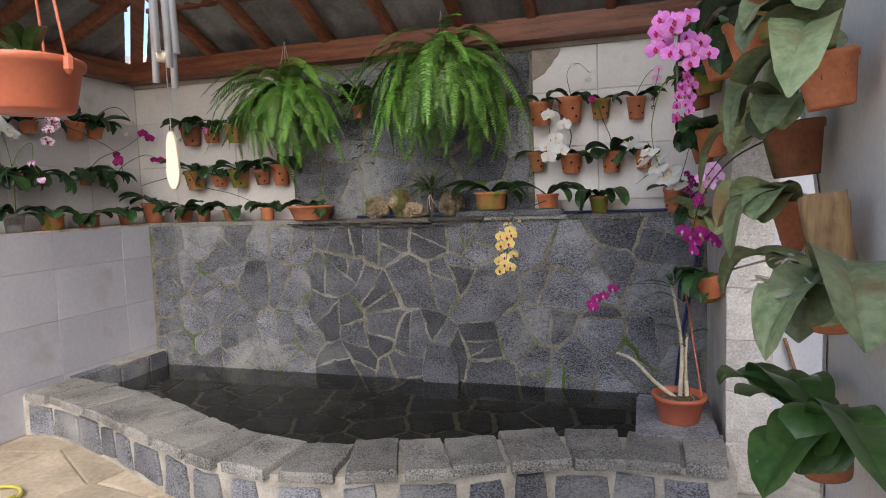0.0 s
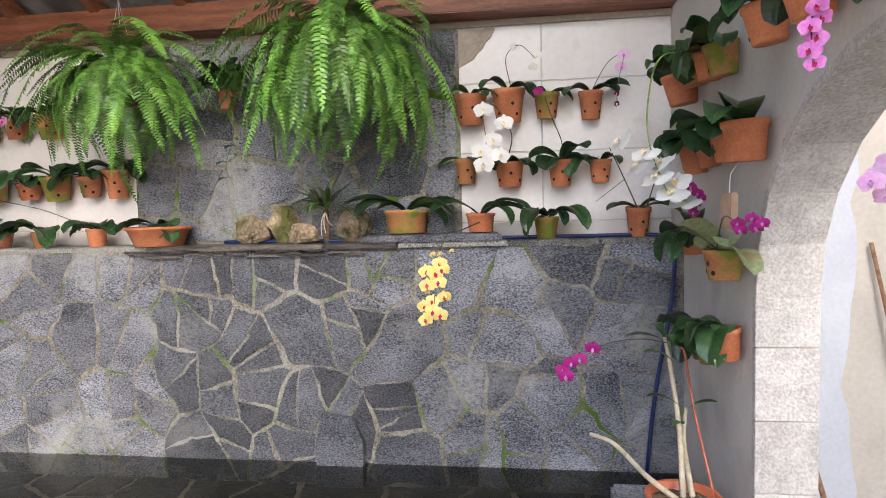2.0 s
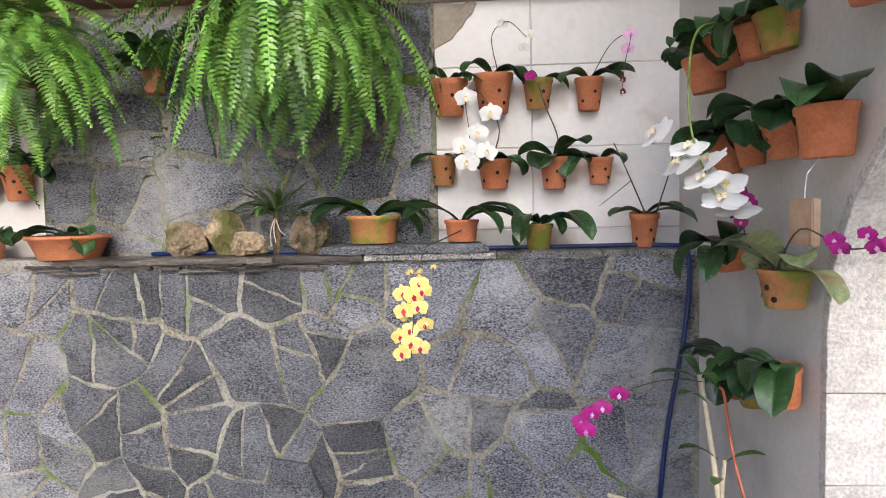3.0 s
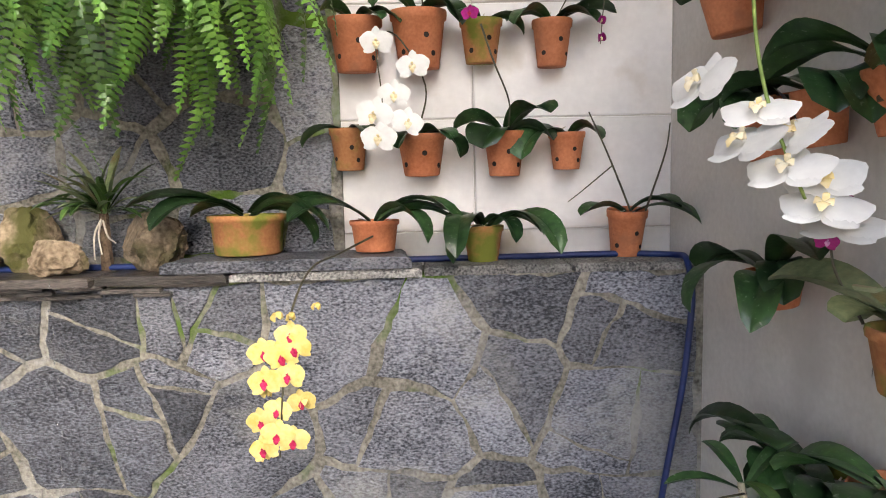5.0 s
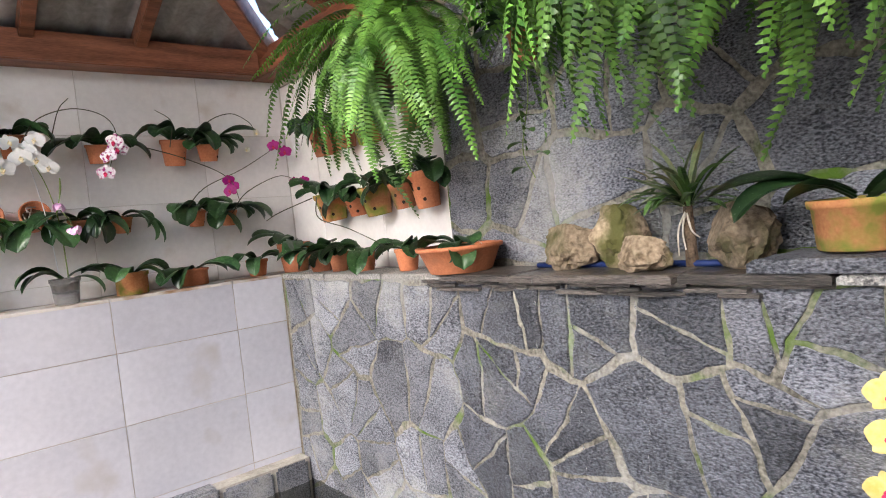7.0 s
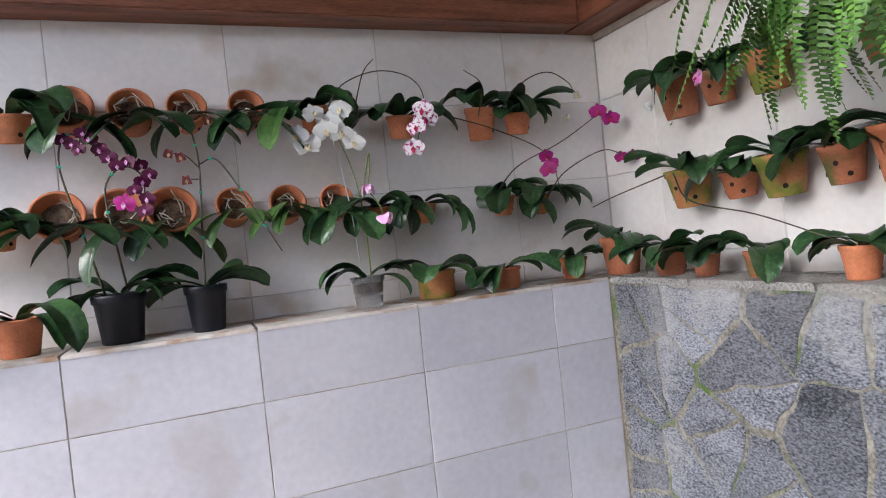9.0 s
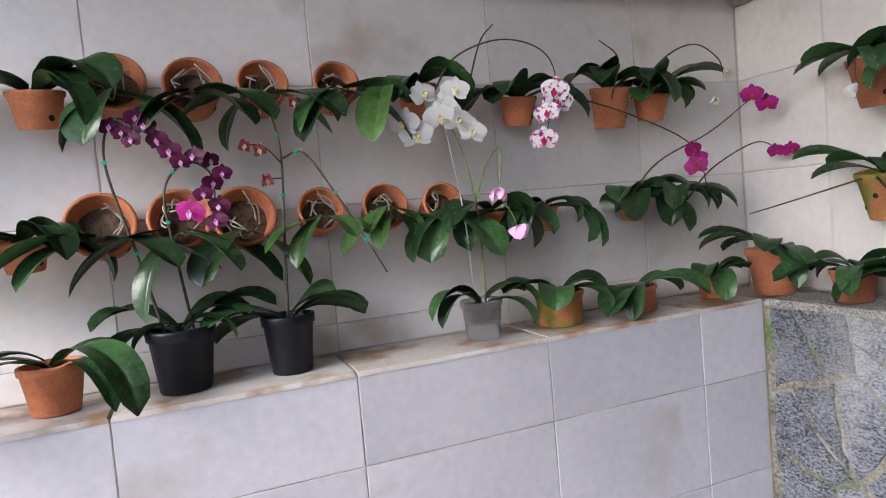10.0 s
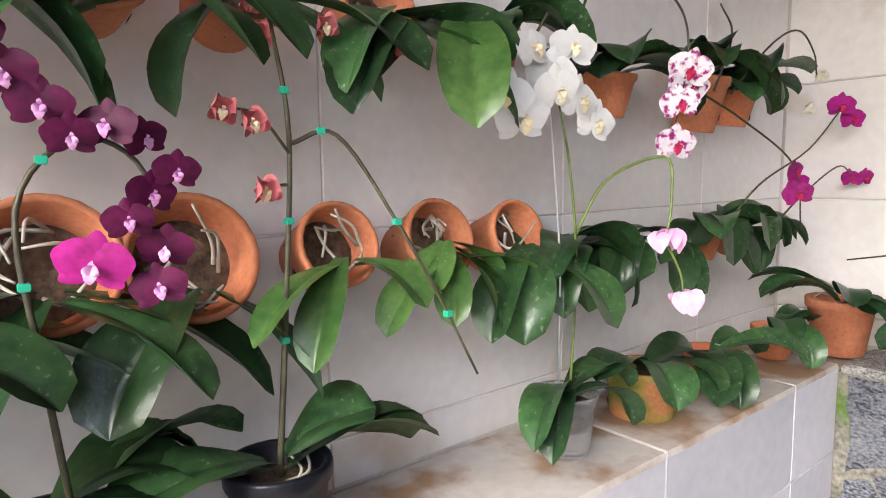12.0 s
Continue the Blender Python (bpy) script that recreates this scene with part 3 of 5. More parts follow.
while x < RIGHT - 0.12:
    w = min(rng.uniform(0.17, 0.30), RIGHT - 0.01 - x)
    p, t, n = curb_frame(x + w / 2)
    length = w / max(t.x, 0.5)
    hw = CURB_W / 2
    poly = [Vector((-length / 2 + 0.006, -hw + rng.uniform(-0.02, 0.02))), Vector((length / 2 - 0.006, -hw + rng.uniform(-0.02, 0.02))), Vector((length / 2 - 0.006 + rng.uniform(-0.02, 0.01), hw + rng.uniform(-0.012, 0.012))), Vector((-length / 2 + 0.006 + rng.uniform(-0.01, 0.02), hw + rng.uniform(-0.012, 0.012)))]
    bm = stone_bm(poly, 0.045 * rng.uniform(0.85, 1.1), x * 9, 0.009, 0.04)
    m = Matrix((t, n, Vector((0, 0, 1)))).transposed().to_4x4()
    bmesh.ops.transform(bm, matrix=Matrix.Translation(p + Vector((0, 0, CURB_TOP - 0.04))) @ m, verts=bm.verts)
    for v in bm.verts:
        v.co.x = min(max(v.co.x, 0.0), RIGHT - 0.003)
    under(part("slab", bm, M_SLAB), curb)
    x += w
x = 0.04
while x < RIGHT - 0.1:
    w = min(rng.uniform(0.16, 0.27), RIGHT - 0.02 - x)
    p, t, n = curb_frame(x + w / 2)
    length = w / max(t.x, 0.5) - 0.035
    poly = [Vector((-length / 2, rng.uniform(0.0, 0.03))), Vector((length / 2, rng.uniform(0.0, 0.03))), Vector((length / 2 - rng.uniform(0, 0.03), rng.uniform(0.155, 0.18))), Vector((-length / 2 + rng.uniform(0, 0.03), rng.uniform(0.155, 0.18)))]
    bm = stone_bm(poly, 0.022, x * 5 + 90, 0.008, 0.04)
    m = Matrix((t, Vector((0, 0, 1)), n)).transposed().to_4x4()
    bmesh.ops.transform(bm, matrix=Matrix.Translation(p + n * (CURB_W / 2 - 0.036) + Vector((0, 0, 0.012))) @ m, verts=bm.verts)
    for v in bm.verts:
        v.co.x = min(max(v.co.x, 0.0), RIGHT - 0.003)
    under(part("face_stone", bm, M_STONE), curb)
    x += w

# stone skirting along the tiles over the water
skirt = thing("skirting_stone_row", (0, 0, 0), "row of dark granite stones along the tiles at the water", "skirting")
for y0, y1 in ((-0.02, -0.20), (-0.205, -0.46), (-0.465, -0.78)):
    bm = box((-0.004, y1 + 0.006, 0.02), (0.10, y0 - 0.006, 0.25 + rng.uniform(-0.015, 0.01)), 0.012)
    under(part("stone", bm, M_STONE), skirt)
bm = box((-0.004, -0.79, 0.02), (0.085, -0.012, 0.245))
under(part("mortar", bm, M_CURB_MORTAR), skirt)

bm = bmesh.new()
loop = [bm.verts.new((0.0, 0.004, 0.13)), bm.verts.new((RIGHT, 0.004, 0.13))]
loop += [bm.verts.new((RIGHT - RIGHT * i / 40, curb_y(RIGHT - RIGHT * i / 40), 0.13)) for i in range(41)]
bm.faces.new(loop)
water = tagged(part("water", bm, M_WATER), "still dark pond water, clear to the stone floor", "water", kind="structure")
water.visible_shadow = False
if water.data.polygons[0].normal.z < 0:
    water.data.flip_normals()

# pedestal and dark spout stone
ped = tagged(part("pedestal_block", box((3.38, -0.98, 0.0), (3.72, -0.42, 0.262), 0.012), M_STONE), "grey granite block at the curb carrying a red pot", "stone block")
spout = thing("leaning_slate", (2.2, -0.03, 0.1), "dark slate slab leaning on the fountain wall", "stone slab")
bm = stone_bm([Vector((-0.12, 0)), Vector((0.11, 0)), Vector((0.12, 0.22)), Vector((0.06, 0.33)), Vector((-0.09, 0.36)), Vector((-0.12, 0.2))], 0.03, 55, 0.01)
bmesh.ops.transform(bm, matrix=pose(2.2, -0.012, 0.02, 88, 0, 0), verts=bm.verts)
under(part("slab", bm, M_STONE_WET), spout)

# ---- plants: shared builders ----


def leaf_bm(base, az, rise, length, width, droop, roll=0.0, fold=0.22):
    """A strap leaf that leaves base at an azimuth and a rise and bends down by droop degrees along its length."""
    bm = bmesh.new()
    steps, half = 11, (-1.0, -0.62, -0.12, 0.0, 0.12, 0.62, 1.0)
    p, rows = Vector(base), []
    a = radians(az)
    out = Vector((math.cos(a), math.sin(a), 0))
    side0 = Vector((-math.sin(a), math.cos(a), 0))
    for i in range(steps + 1):
        t = i / steps
        e = radians(rise - droop * t**1.3)
        d = out * math.cos(e) + Vector((0, 0, math.sin(e)))
        up = -out * math.sin(e) + Vector((0, 0, math.cos(e)))
        r = radians(roll * t)
        side, nrm = side0 * math.cos(r) + up * math.sin(r), up * math.cos(r) - side0 * math.sin(r)
        w = width / 2 * (0.30 + 0.70 * math.sin(min(1, t / 0.62) * math.pi / 2)) * (max(0.0, 1 - max(0, (t - 0.62) / 0.38) ** 2.2)) ** 0.5
        w = max(w, 0.002)
        rows.append([bm.verts.new(p + side * (w * h) + nrm * (abs(h) ** 1.3 * w * fold + 0.07 * w * math.sin(7 * t + 3 * h) - (0.11 * w if h == 0 else 0))) for h in half])
        p = p + d * (length / steps)
    for q, s in zip(rows, rows[1:]):
        for k in range(6):
            bm.faces.new((q[k], q[k + 1], s[k + 1], s[k]))
    return bm


flower_meshes = {}


def flower_mesh(kind, mat, lip):
    """Phalaenopsis bloom facing +z: three sepals, two broad petals, a small lip; kind cup: half-closed."""
    key = (kind, mat.name, lip.name)
    if key in flower_meshes:
        return flower_meshes[key]
    bm = bmesh.new()
    cup = 1.15 if kind == "cup" else 0.12

    def blade(ang, length, width, z):
        c, s = math.cos(ang), math.sin(ang)
        rows = []
        for i in range(7):
            t = i / 6
            w = width / 2 * max(0.12, math.sin(math.pi * min(1, 0.12 + t * 0.86)) ** 0.7)
            rr, zz = length * t * math.cos(cup * t), z + length * t * math.sin(cup * t) - 0.10 * length * t * t
            rows.append([bm.verts.new((c * rr - s * w * h, s * rr + c * w * h, zz - 0.18 * w * h * h + 0.05 * w * math.sin(9 * t + 4 * h))) for h in (-1, -0.4, 0.4, 1)])
        for q, r in zip(rows, rows[1:]):
            for k in range(3):
                bm.faces.new((q[k], q[k + 1], r[k + 1], r[k]))

    for ang in (90, 215, 325):
        blade(radians(ang), 0.040, 0.028, 0.0)
    for ang in (12, 168):
        blade(radians(ang), 0.043, 0.050, 0.003)
    a = mesh_of("flower", bm, mat, True)
    bm = bmesh.new()
    for ang, ln, w in ((270, 0.020, 0.014), (225, 0.012, 0.010), (315, 0.012, 0.010), (90, 0.008, 0.007)):
        c, s = math.cos(radians(ang)), math.sin(radians(ang))
        rows = []
        for i in range(5):
            t = i / 4
            ww = w / 2 * math.sin(math.pi * (0.15 + 0.8 * t))
            rows.append([bm.verts.new((c * ln * t - s * ww * h, s * ln * t + c * ww * h, 0.006 + 0.012 * math.sin(2.6 * t) - 0.3 * ww * abs(h))) for h in (-1, 0, 1)])
        for q, r in zip(rows, rows[1:]):
            for k in range(2):
                bm.faces.new((q[k], q[k + 1], r[k + 1], r[k]))
    b = mesh_of("lip", bm, lip, True)
    flower_meshes[key] = (a, b)
    return a, b


def bloom(parent, at, facing, mat, lip, size=1.0, kind="open", spin=0.0):
    a, b = flower_mesh(kind, mat, lip)
    f = new("flower", a)
    d = Vector(facing).normalized()
    x = Vector((0, 0, 1)).cross(d)
    x = x.normalized() if x.length > 1e-3 else Vector((1, 0, 0))
    m = Matrix((x, d.cross(x), d)).transposed().to_4x4()
    f.parent = parent
    f.matrix_basis = Matrix.Translation(Vector(at) - Vector(parent.location)) @ m @ Matrix.Rotation(radians(spin), 4, "Z") @ Matrix.Scale(size, 4)
    lp = new("lip", b)
    lp.parent = f
    return f


def pot_bm(r, h, taper=0.72, rim=0.18, thick=0.09):
    """Open pot about z, its rim at z = 0, base at -h."""
    t = r * thick
    rb = r * taper
    return lathe([(0, -h), (rb * 0.96, -h), (rb, -h + 0.004), (r * 0.93, -h * rim), (r, -h * rim + 0.003), (r * 1.02, -0.004), (r * 1.0, 0), (r - t, 0), (r - t * 1.2, -0.004), (rb - t * 0.6, -h * 0.55), (0, -h * 0.55)], 24)


def hole_bm(r, h, taper, a, z):
    """A flat disc for the shade inside a clay pot's drain hole, just proud of its wall at angle a."""
    bm = bmesh.new()
    rr = r * (0.93 + (taper - 0.93) * (-z / h - 0.18) / 0.82) + 0.0008
    c = Vector((rr * math.cos(a), rr * math.sin(a), z))
    n = Vector((math.cos(a), math.sin(a), -0.2)).normalized()
    s, u = Vector((-math.sin(a), math.cos(a), 0)), Vector((0, 0, 1))
    q = min(0.0075, r * 0.12)
    bm.faces.new([bm.verts.new(c + n * 0.0006 + q * (math.cos(i * math.pi / 5) * s + math.sin(i * math.pi / 5) * u)) for i in range(10)])
    return bm


# near-black colour that paints the shade inside the drain holes
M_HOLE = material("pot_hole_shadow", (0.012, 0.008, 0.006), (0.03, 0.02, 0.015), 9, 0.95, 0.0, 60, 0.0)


def potted(at, r, h, mat=M_CLAY, out=-90, tilt=0, n=4, length=0.17, width=0.055, seed=0, label="", leaf=M_LEAF, taper=0.72, roots=True, rise=(15, 45), droop=(70, 130), spread=80, group="orchids on the walls", holes=True, name="potted_orchid"):
    """An orchid in a pot whose rim's middle is at; tilt leans the pot's mouth towards out."""
    g = random.Random(seed * 13 + int(at[0] * 100) + int(at[2] * 57))
    ob = thing(name, (at[0], at[1], at[2] - h), label or "dark green orchid in a terracotta pot hung on the wall", "potted plant", group)
    a = radians(out)
    axis = Vector((math.cos(a) * math.sin(radians(tilt)), math.sin(a) * math.sin(radians(tilt)), math.cos(radians(tilt))))
    m = Matrix.Translation((0, 0, h)) @ axis.to_track_quat("Z", "Y").to_matrix().to_4x4()
    bm = pot_bm(r, h, taper)
    bmesh.ops.transform(bm, matrix=m, verts=bm.verts)
    pot = part("pot", bm, mat, ob, "", True)
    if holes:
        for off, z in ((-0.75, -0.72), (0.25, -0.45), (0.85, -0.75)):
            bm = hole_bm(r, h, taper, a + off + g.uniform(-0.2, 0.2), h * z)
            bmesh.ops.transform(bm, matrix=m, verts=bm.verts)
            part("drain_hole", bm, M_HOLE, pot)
    bm = lathe([(0, -h * 0.16), (r * 0.5, -h * 0.14), (r * 0.84, -h * 0.22), (r * 0.8, -h * 0.5)], 14)
    for v in bm.verts:
        v.co += 0.006 * noise.noise_vector(v.co * 90 + Vector((seed, 0, 0)))
    if tilt > 40:
        bmesh.ops.translate(bm, verts=bm.verts, vec=(0, 0, -h * 0.30))
    bmesh.ops.transform(bm, matrix=m, verts=bm.verts)
    part("bark", bm, M_BARK, ob)
    mouth = Vector((0, 0, h))
    if roots:
        for k in range(6 if tilt > 40 else 2):
            b = g.uniform(0, 6.28)
            q = [m @ Vector((r * 0.7 * math.cos(b + j) * g.uniform(0.3, 1.1), r * 0.7 * math.sin(b + j) * g.uniform(0.3, 1.1), -0.03 + 0.02 * j + g.uniform(-0.01, 0.012))) for j in (0, 0.9, 1.7)]
            part("root", tube(q, 0.0028, 0.0016, 5, None, 4), M_ROOT, ob, "", True)
    base = mouth - Vector((0, 0, 0.012))
    if tilt > 40:
        base = mouth + axis * 0.012 - Vector((0, 0, r * 0.55))
    for k in range(n):
        sgn = -1 if k % 2 else 1
        az = out + sgn * g.uniform(0.35, 1.0) * spread
        ln = 1.15 * length * g.uniform(0.72, 1.12) * (0.62 if k >= 4 else 1)
        lf = leaf_bm(base + Vector((0.012 * math.cos(radians(az)), 0.012 * math.sin(radians(az)), 0.004 * k)), az, g.uniform(*rise), ln, 1.42 * width * g.uniform(0.85, 1.15), g.uniform(*droop), g.uniform(-30, 30))
        # keep the blades clear of the wall behind the pot
        wall = max(r * 0.9, 0.045) if tilt < 40 else 0.07
        back = -Vector((math.cos(a), math.sin(a), 0))
        for v in lf.verts:
            deep = v.co.dot(back) - wall
            if deep > 0:
                v.co -= back * deep
            far = -v.co.dot(back) - 0.11
            if tilt and far > 0:
                v.co += back * far * 0.6
        part("leaf", lf, leaf, ob, "", True)
    return ob


def spike(parent, points, r=0.0028, mat=M_STEM, clips=()):
    o = Vector(parent.location)
    pts = [Vector(p) - o for p in points]
    s = part("flower_spike", tube(pts, r, r * 0.6, 6), mat, parent, "", True)
    for k in clips:
        line = smooth_line(pts)
        p = line[min(int(k * (len(line) - 1)), len(line) - 1)]
        part("clip", box(p - Vector((0.005, 0.005, 0.004)), p + Vector((0.005, 0.005, 0.004)), 0.001), M_CLIP, s, "small green plastic clip")
    return s


def blooms(parent, places, out, mat, lip, size=1.0, kind="open", seed=1):
    g = random.Random(seed)
    for p in places:
        d = Vector(out) + Vector((g.uniform(-0.35, 0.35), g.uniform(-0.35, 0.35), g.uniform(-0.3, 0.2)))
        bloom(parent, p, d, mat, lip, size * g.uniform(0.9, 1.1), kind, g.uniform(-18, 18))


# ---- orchids on the back wall, to the right of the panel ----
WALL = "orchids on the back wall"
a1 = potted((2.83, BACK - 0.085, 1.845), 0.075, 0.145, M_CLAY, -90, 6, 3, 0.13, 0.04, 1, group=WALL)
a2 = potted((3.005, BACK - 0.09, 1.86), 0.078, 0.155, M_CLAY, -90, 6, 3, 0.15, 0.05, 2, group=WALL, label="white-budded orchid in a terracotta pot hung on the wall")
a3 = potted((3.18, BACK - 0.07, 1.84), 0.06, 0.12, M_MOSSY, -90, 6, 2, 0.12, 0.05, 3, group=WALL, label="small magenta orchid in a mossy clay pot")
a4 = potted((3.38, BACK - 0.07, 1.835), 0.056, 0.128, M_CLAY, -90, 4, 4, 0.15, 0.05, 4, group=WALL)
b1 = potted((2.80, BACK - 0.07, 1.55), 0.055, 0.12, M_MOSSY, -90, 6, 2, 0.13, 0.04, 5, group=WALL, label="small orchid in a dark mossy clay pot on the wall")
b2 = potted((3.005, BACK - 0.085, 1.53), 0.07, 0.12, M_CLAY, -90, 6, 3, 0.15, 0.065, 6, group=WALL, label="white moth orchid in a terracotta pot hung on the wall")
b3 = potted((3.24, BACK - 0.085, 1.53), 0.06, 0.126, M_CLAY, -90, 4, 4, 0.17, 0.07, 7, group=WALL)
b4 = potted((3.42, BACK - 0.07, 1.525), 0.052, 0.106, M_CLAY, -90, 4, 2, 0.16, 0.06, 8, group=WALL)
spike(a2, [(3.02, 0.07, 1.85), (3.0, 0.06, 1.98), (3.06, 0.05, 2.03), (3.13, 0.05, 1.97)], 0.002)
blooms(a2, [(3.14, 0.05, 1.98), (3.12, 0.05, 1.93), (3.04, 0.05, 2.02)], (0, -1, 0), P_WHITE, P_LIPW, 0.55, seed=3)
blooms(a3, [(3.14, 0.03, 1.82)], (0, -1, 0), P_MAGENTA, P_LIPR, 0.6)
spike(a3, [(3.17, 0.06, 1.80), (3.20, 0.04, 1.70), (3.24, 0.05, 1.60), (3.24, 0.07, 1.53)], 0.003)
spike(a4, [(3.38, 0.07, 1.83), (3.44, 0.04, 1.93), (3.50, 0.0, 1.95), (3.48, 0.0, 1.84), (3.47, 0.0, 1.73)], 0.002)
blooms(a4, [(3.50, 0.0, 1.95), (3.49, 0.0, 1.90)], (0, -1, 0), P_PINK, P_LIPP, 0.6, seed=5)
blooms(a4, [(3.47, 0.0, 1.79), (3.47, 0.0, 1.745)], (0, -1, 0), P_MAGENTA, P_LIPW, 0.45, "cup", seed=6)
spike(b2, [(3.0, 0.07, 1.53), (3.02, 0.03, 1.64), (2.95, 0.0, 1.76), (2.90, -0.02, 1.74), (2.91, -0.02, 1.6), (2.90, -0.02, 1.5)], 0.0025)
blooms(b2, [(2.90, -0.02, 1.74), (2.94, -0.02, 1.61), (2.89, -0.03, 1.56), (2.90, -0.04, 1.50), (2.97, -0.02, 1.54), (2.99, -0.02, 1.68)], (0.1, -1, 0), P_WHITE, P_LIPW, 1.1, seed=7)

# ---- pots along the stone ledge ----
LEDGES = "pots on the stone ledge"
bowl = potted((2.52, 0.11, 1.313), 0.105, 0.108, M_MOSSY, -90, 0, 6, 0.27, 0.065, 11, taper=0.86, group=LEDGES, spread=95, label="long-leaved orchid in a wide mossy clay bowl")
bowl2 = potted((2.87, 0.10, 1.290), 0.068, 0.085, M_CLAY, -90, 0, 4, 0.26, 0.055, 12, taper=0.8, group=LEDGES, spread=95, label="yellow moth orchid in a low terracotta pot")
moss = potted((3.17, 0.11, 1.267), 0.058, 0.10, M_MOSSY, -90, 0, 5, 0.24, 0.05, 13, group=LEDGES, droop=(100, 150), label="orchid with drooping leaves in a mossy pot")
for base, az, ln, drop in (((3.12, 0.05, 1.27), -100, 0.27, 120), ((3.20, 0.05, 1.27), -60, 0.31, 110), ((3.10, 0.06, 1.28), -150, 0.26, 70), ((3.14, 0.06, 1.28), 175, 0.24, 55)):
    part("leaf", leaf_bm(Vector(base) - moss.location, az, 30, ln, 0.07, drop, 12), M_LEAF, moss, "", True)
tall = potted((3.58, 0.12, 1.302), 0.056, 0.135, M_CLAY, -90, 8, 3, 0.17, 0.06, 14, group=LEDGES, label="orchid in a tall terracotta pot on the ledge")
spike(bowl2, [(2.87, 0.03, 1.25), (2.80, -0.10, 1.22), (2.770, -0.35, 1.21), (2.750, -0.48, 1.12), (2.740, -0.5, 1.0), (2.730, -0.5, 0.88)], 0.003)
blooms(bowl2, [(2.760, -0.50, 1.11), (2.710, -0.50, 1.08), (2.770, -0.51, 1.09), (2.760, -0.52, 1.04), (2.730, -0.50, 0.97), (2.700, -0.50, 0.95), (2.760, -0.52, 0.92), (2.715, -0.52, 1.03), (2.775, -0.50, 0.985), (2.745, -0.51, 1.075), (2.705, -0.51, 0.90), (2.735, -0.53, 0.935)], (0.1, -1, 0), P_YELLOW, P_LIPR, 0.72, seed=11)
blooms(bowl2, [(2.710, -0.50, 1.01), (2.780, -0.50, 0.99), (2.700, -0.50, 0.89), (2.760, -0.50, 1.15), (2.800, -0.45, 1.16), (2.730, -0.48, 1.15)], (0.2, -0.4, -1), P_YELLOW, P_LIPW, 0.42, "cup", seed=12)
spike(tall, [(3.56, 0.03, 1.30), (3.49, 0.0, 1.45), (3.44, 0.0, 1.56)], 0.003)
spike(tall, [(3.60, 0.03, 1.30), (3.64, 0.0, 1.45), (3.66, 0.02, 1.53)], 0.003)
spike(tall, [(3.5, 0.0, 1.42), (3.42, -0.02, 1.36), (3.38, -0.02, 1.33)], 0.002)
for n, (x, z, r, h, m, ln) in enumerate(((-0.04, 1.32, 0.085, 0.15, M_CLAY_DARK, 0.2), (0.23, 1.265, 0.065, 0.095, M_CLAY_DARK, 0.15), (0.40, 1.26, 0.05, 0.09, M_CLAY_DARK, 0.17), (0.62, 1.25, 0.05, 0.08, M_CLAY_DARK, 0.16), (0.93, 1.26, 0.052, 0.09, M_CLAY, 0.14))):
    potted((x, 0.10, LEDGE + 0.002 + h), r, h, m, -90, 0, 8, ln * 1.15, 0.055, 20 + n, group=LEDGES, label="dark-leaved orchid in a weathered, shaded clay pot on the ledge")
dish = potted((1.29, 0.06, 1.262), 0.155, 0.095, M_CLAY, -90, 0, 5, 0.16, 0.065, 26, taper=0.72, leaf=M_LEAF, group=LEDGES, holes=False, label="broad terracotta dish with a light green orchid")
for n, (x, z, r, h, m) in enumerate(((0.29, 1.86, 0.075, 0.14, M_CLAY_DARK), (0.46, 1.84, 0.062, 0.11, M_CLAY_DARK), (0.66, 1.85, 0.07, 0.13, M_MOSSY), (1.0, 1.84, 0.065, 0.12, M_CLAY_DARK), (0.31, 1.54, 0.08, 0.135, M_MOSSY), (0.51, 1.505, 0.06, 0.09, M_CLAY), (0.68, 1.535, 0.075, 0.13, M_MOSSY), (0.86, 1.53, 0.06, 0.11, M_CLAY_DARK), (1.01, 1.56, 0.065, 0.15, M_CLAY))):
    o = potted((x, BACK - r - 0.02, z), r, h, m, -90, 8, 7, 0.20, 0.06, 30 + n, group=WALL, label="orchid in a clay pot on the tiled back wall")
    if n == 0:
        blooms(o, [(0.51, 0.03, 1.80)], (0, -1, 0), P_HOT, P_LIPR, 0.8)
        blooms(o, [(0.33, 0.0, 1.75)], (-0.3, -1, 0.2), P_WHITE, P_LIPW, 0.8, "cup")
        spike(o, [(0.29, 0.06, 1.85), (0.31, 0.03, 1.80), (0.33, 0.01, 1.76)], 0.002)
        spike(o, [(0.32, 0.06, 1.85), (0.42, 0.02, 1.86), (0.51, 0.035, 1.81)], 0.002)
    if n == 4:
        spike(o, [(0.3, 0.05, 1.52), (0.15, -0.05, 1.47), (0.02, -0.06, 1.44)], 0.003)
        spike(o, [(0.34, 0.05, 1.52), (0.5, -0.04, 1.42), (0.75, -0.05, 1.36), (0.95, -0.02, 1.28)], 0.003)

# ---- orchids on the left wall ----
LWALL = "orchids on the left wall"
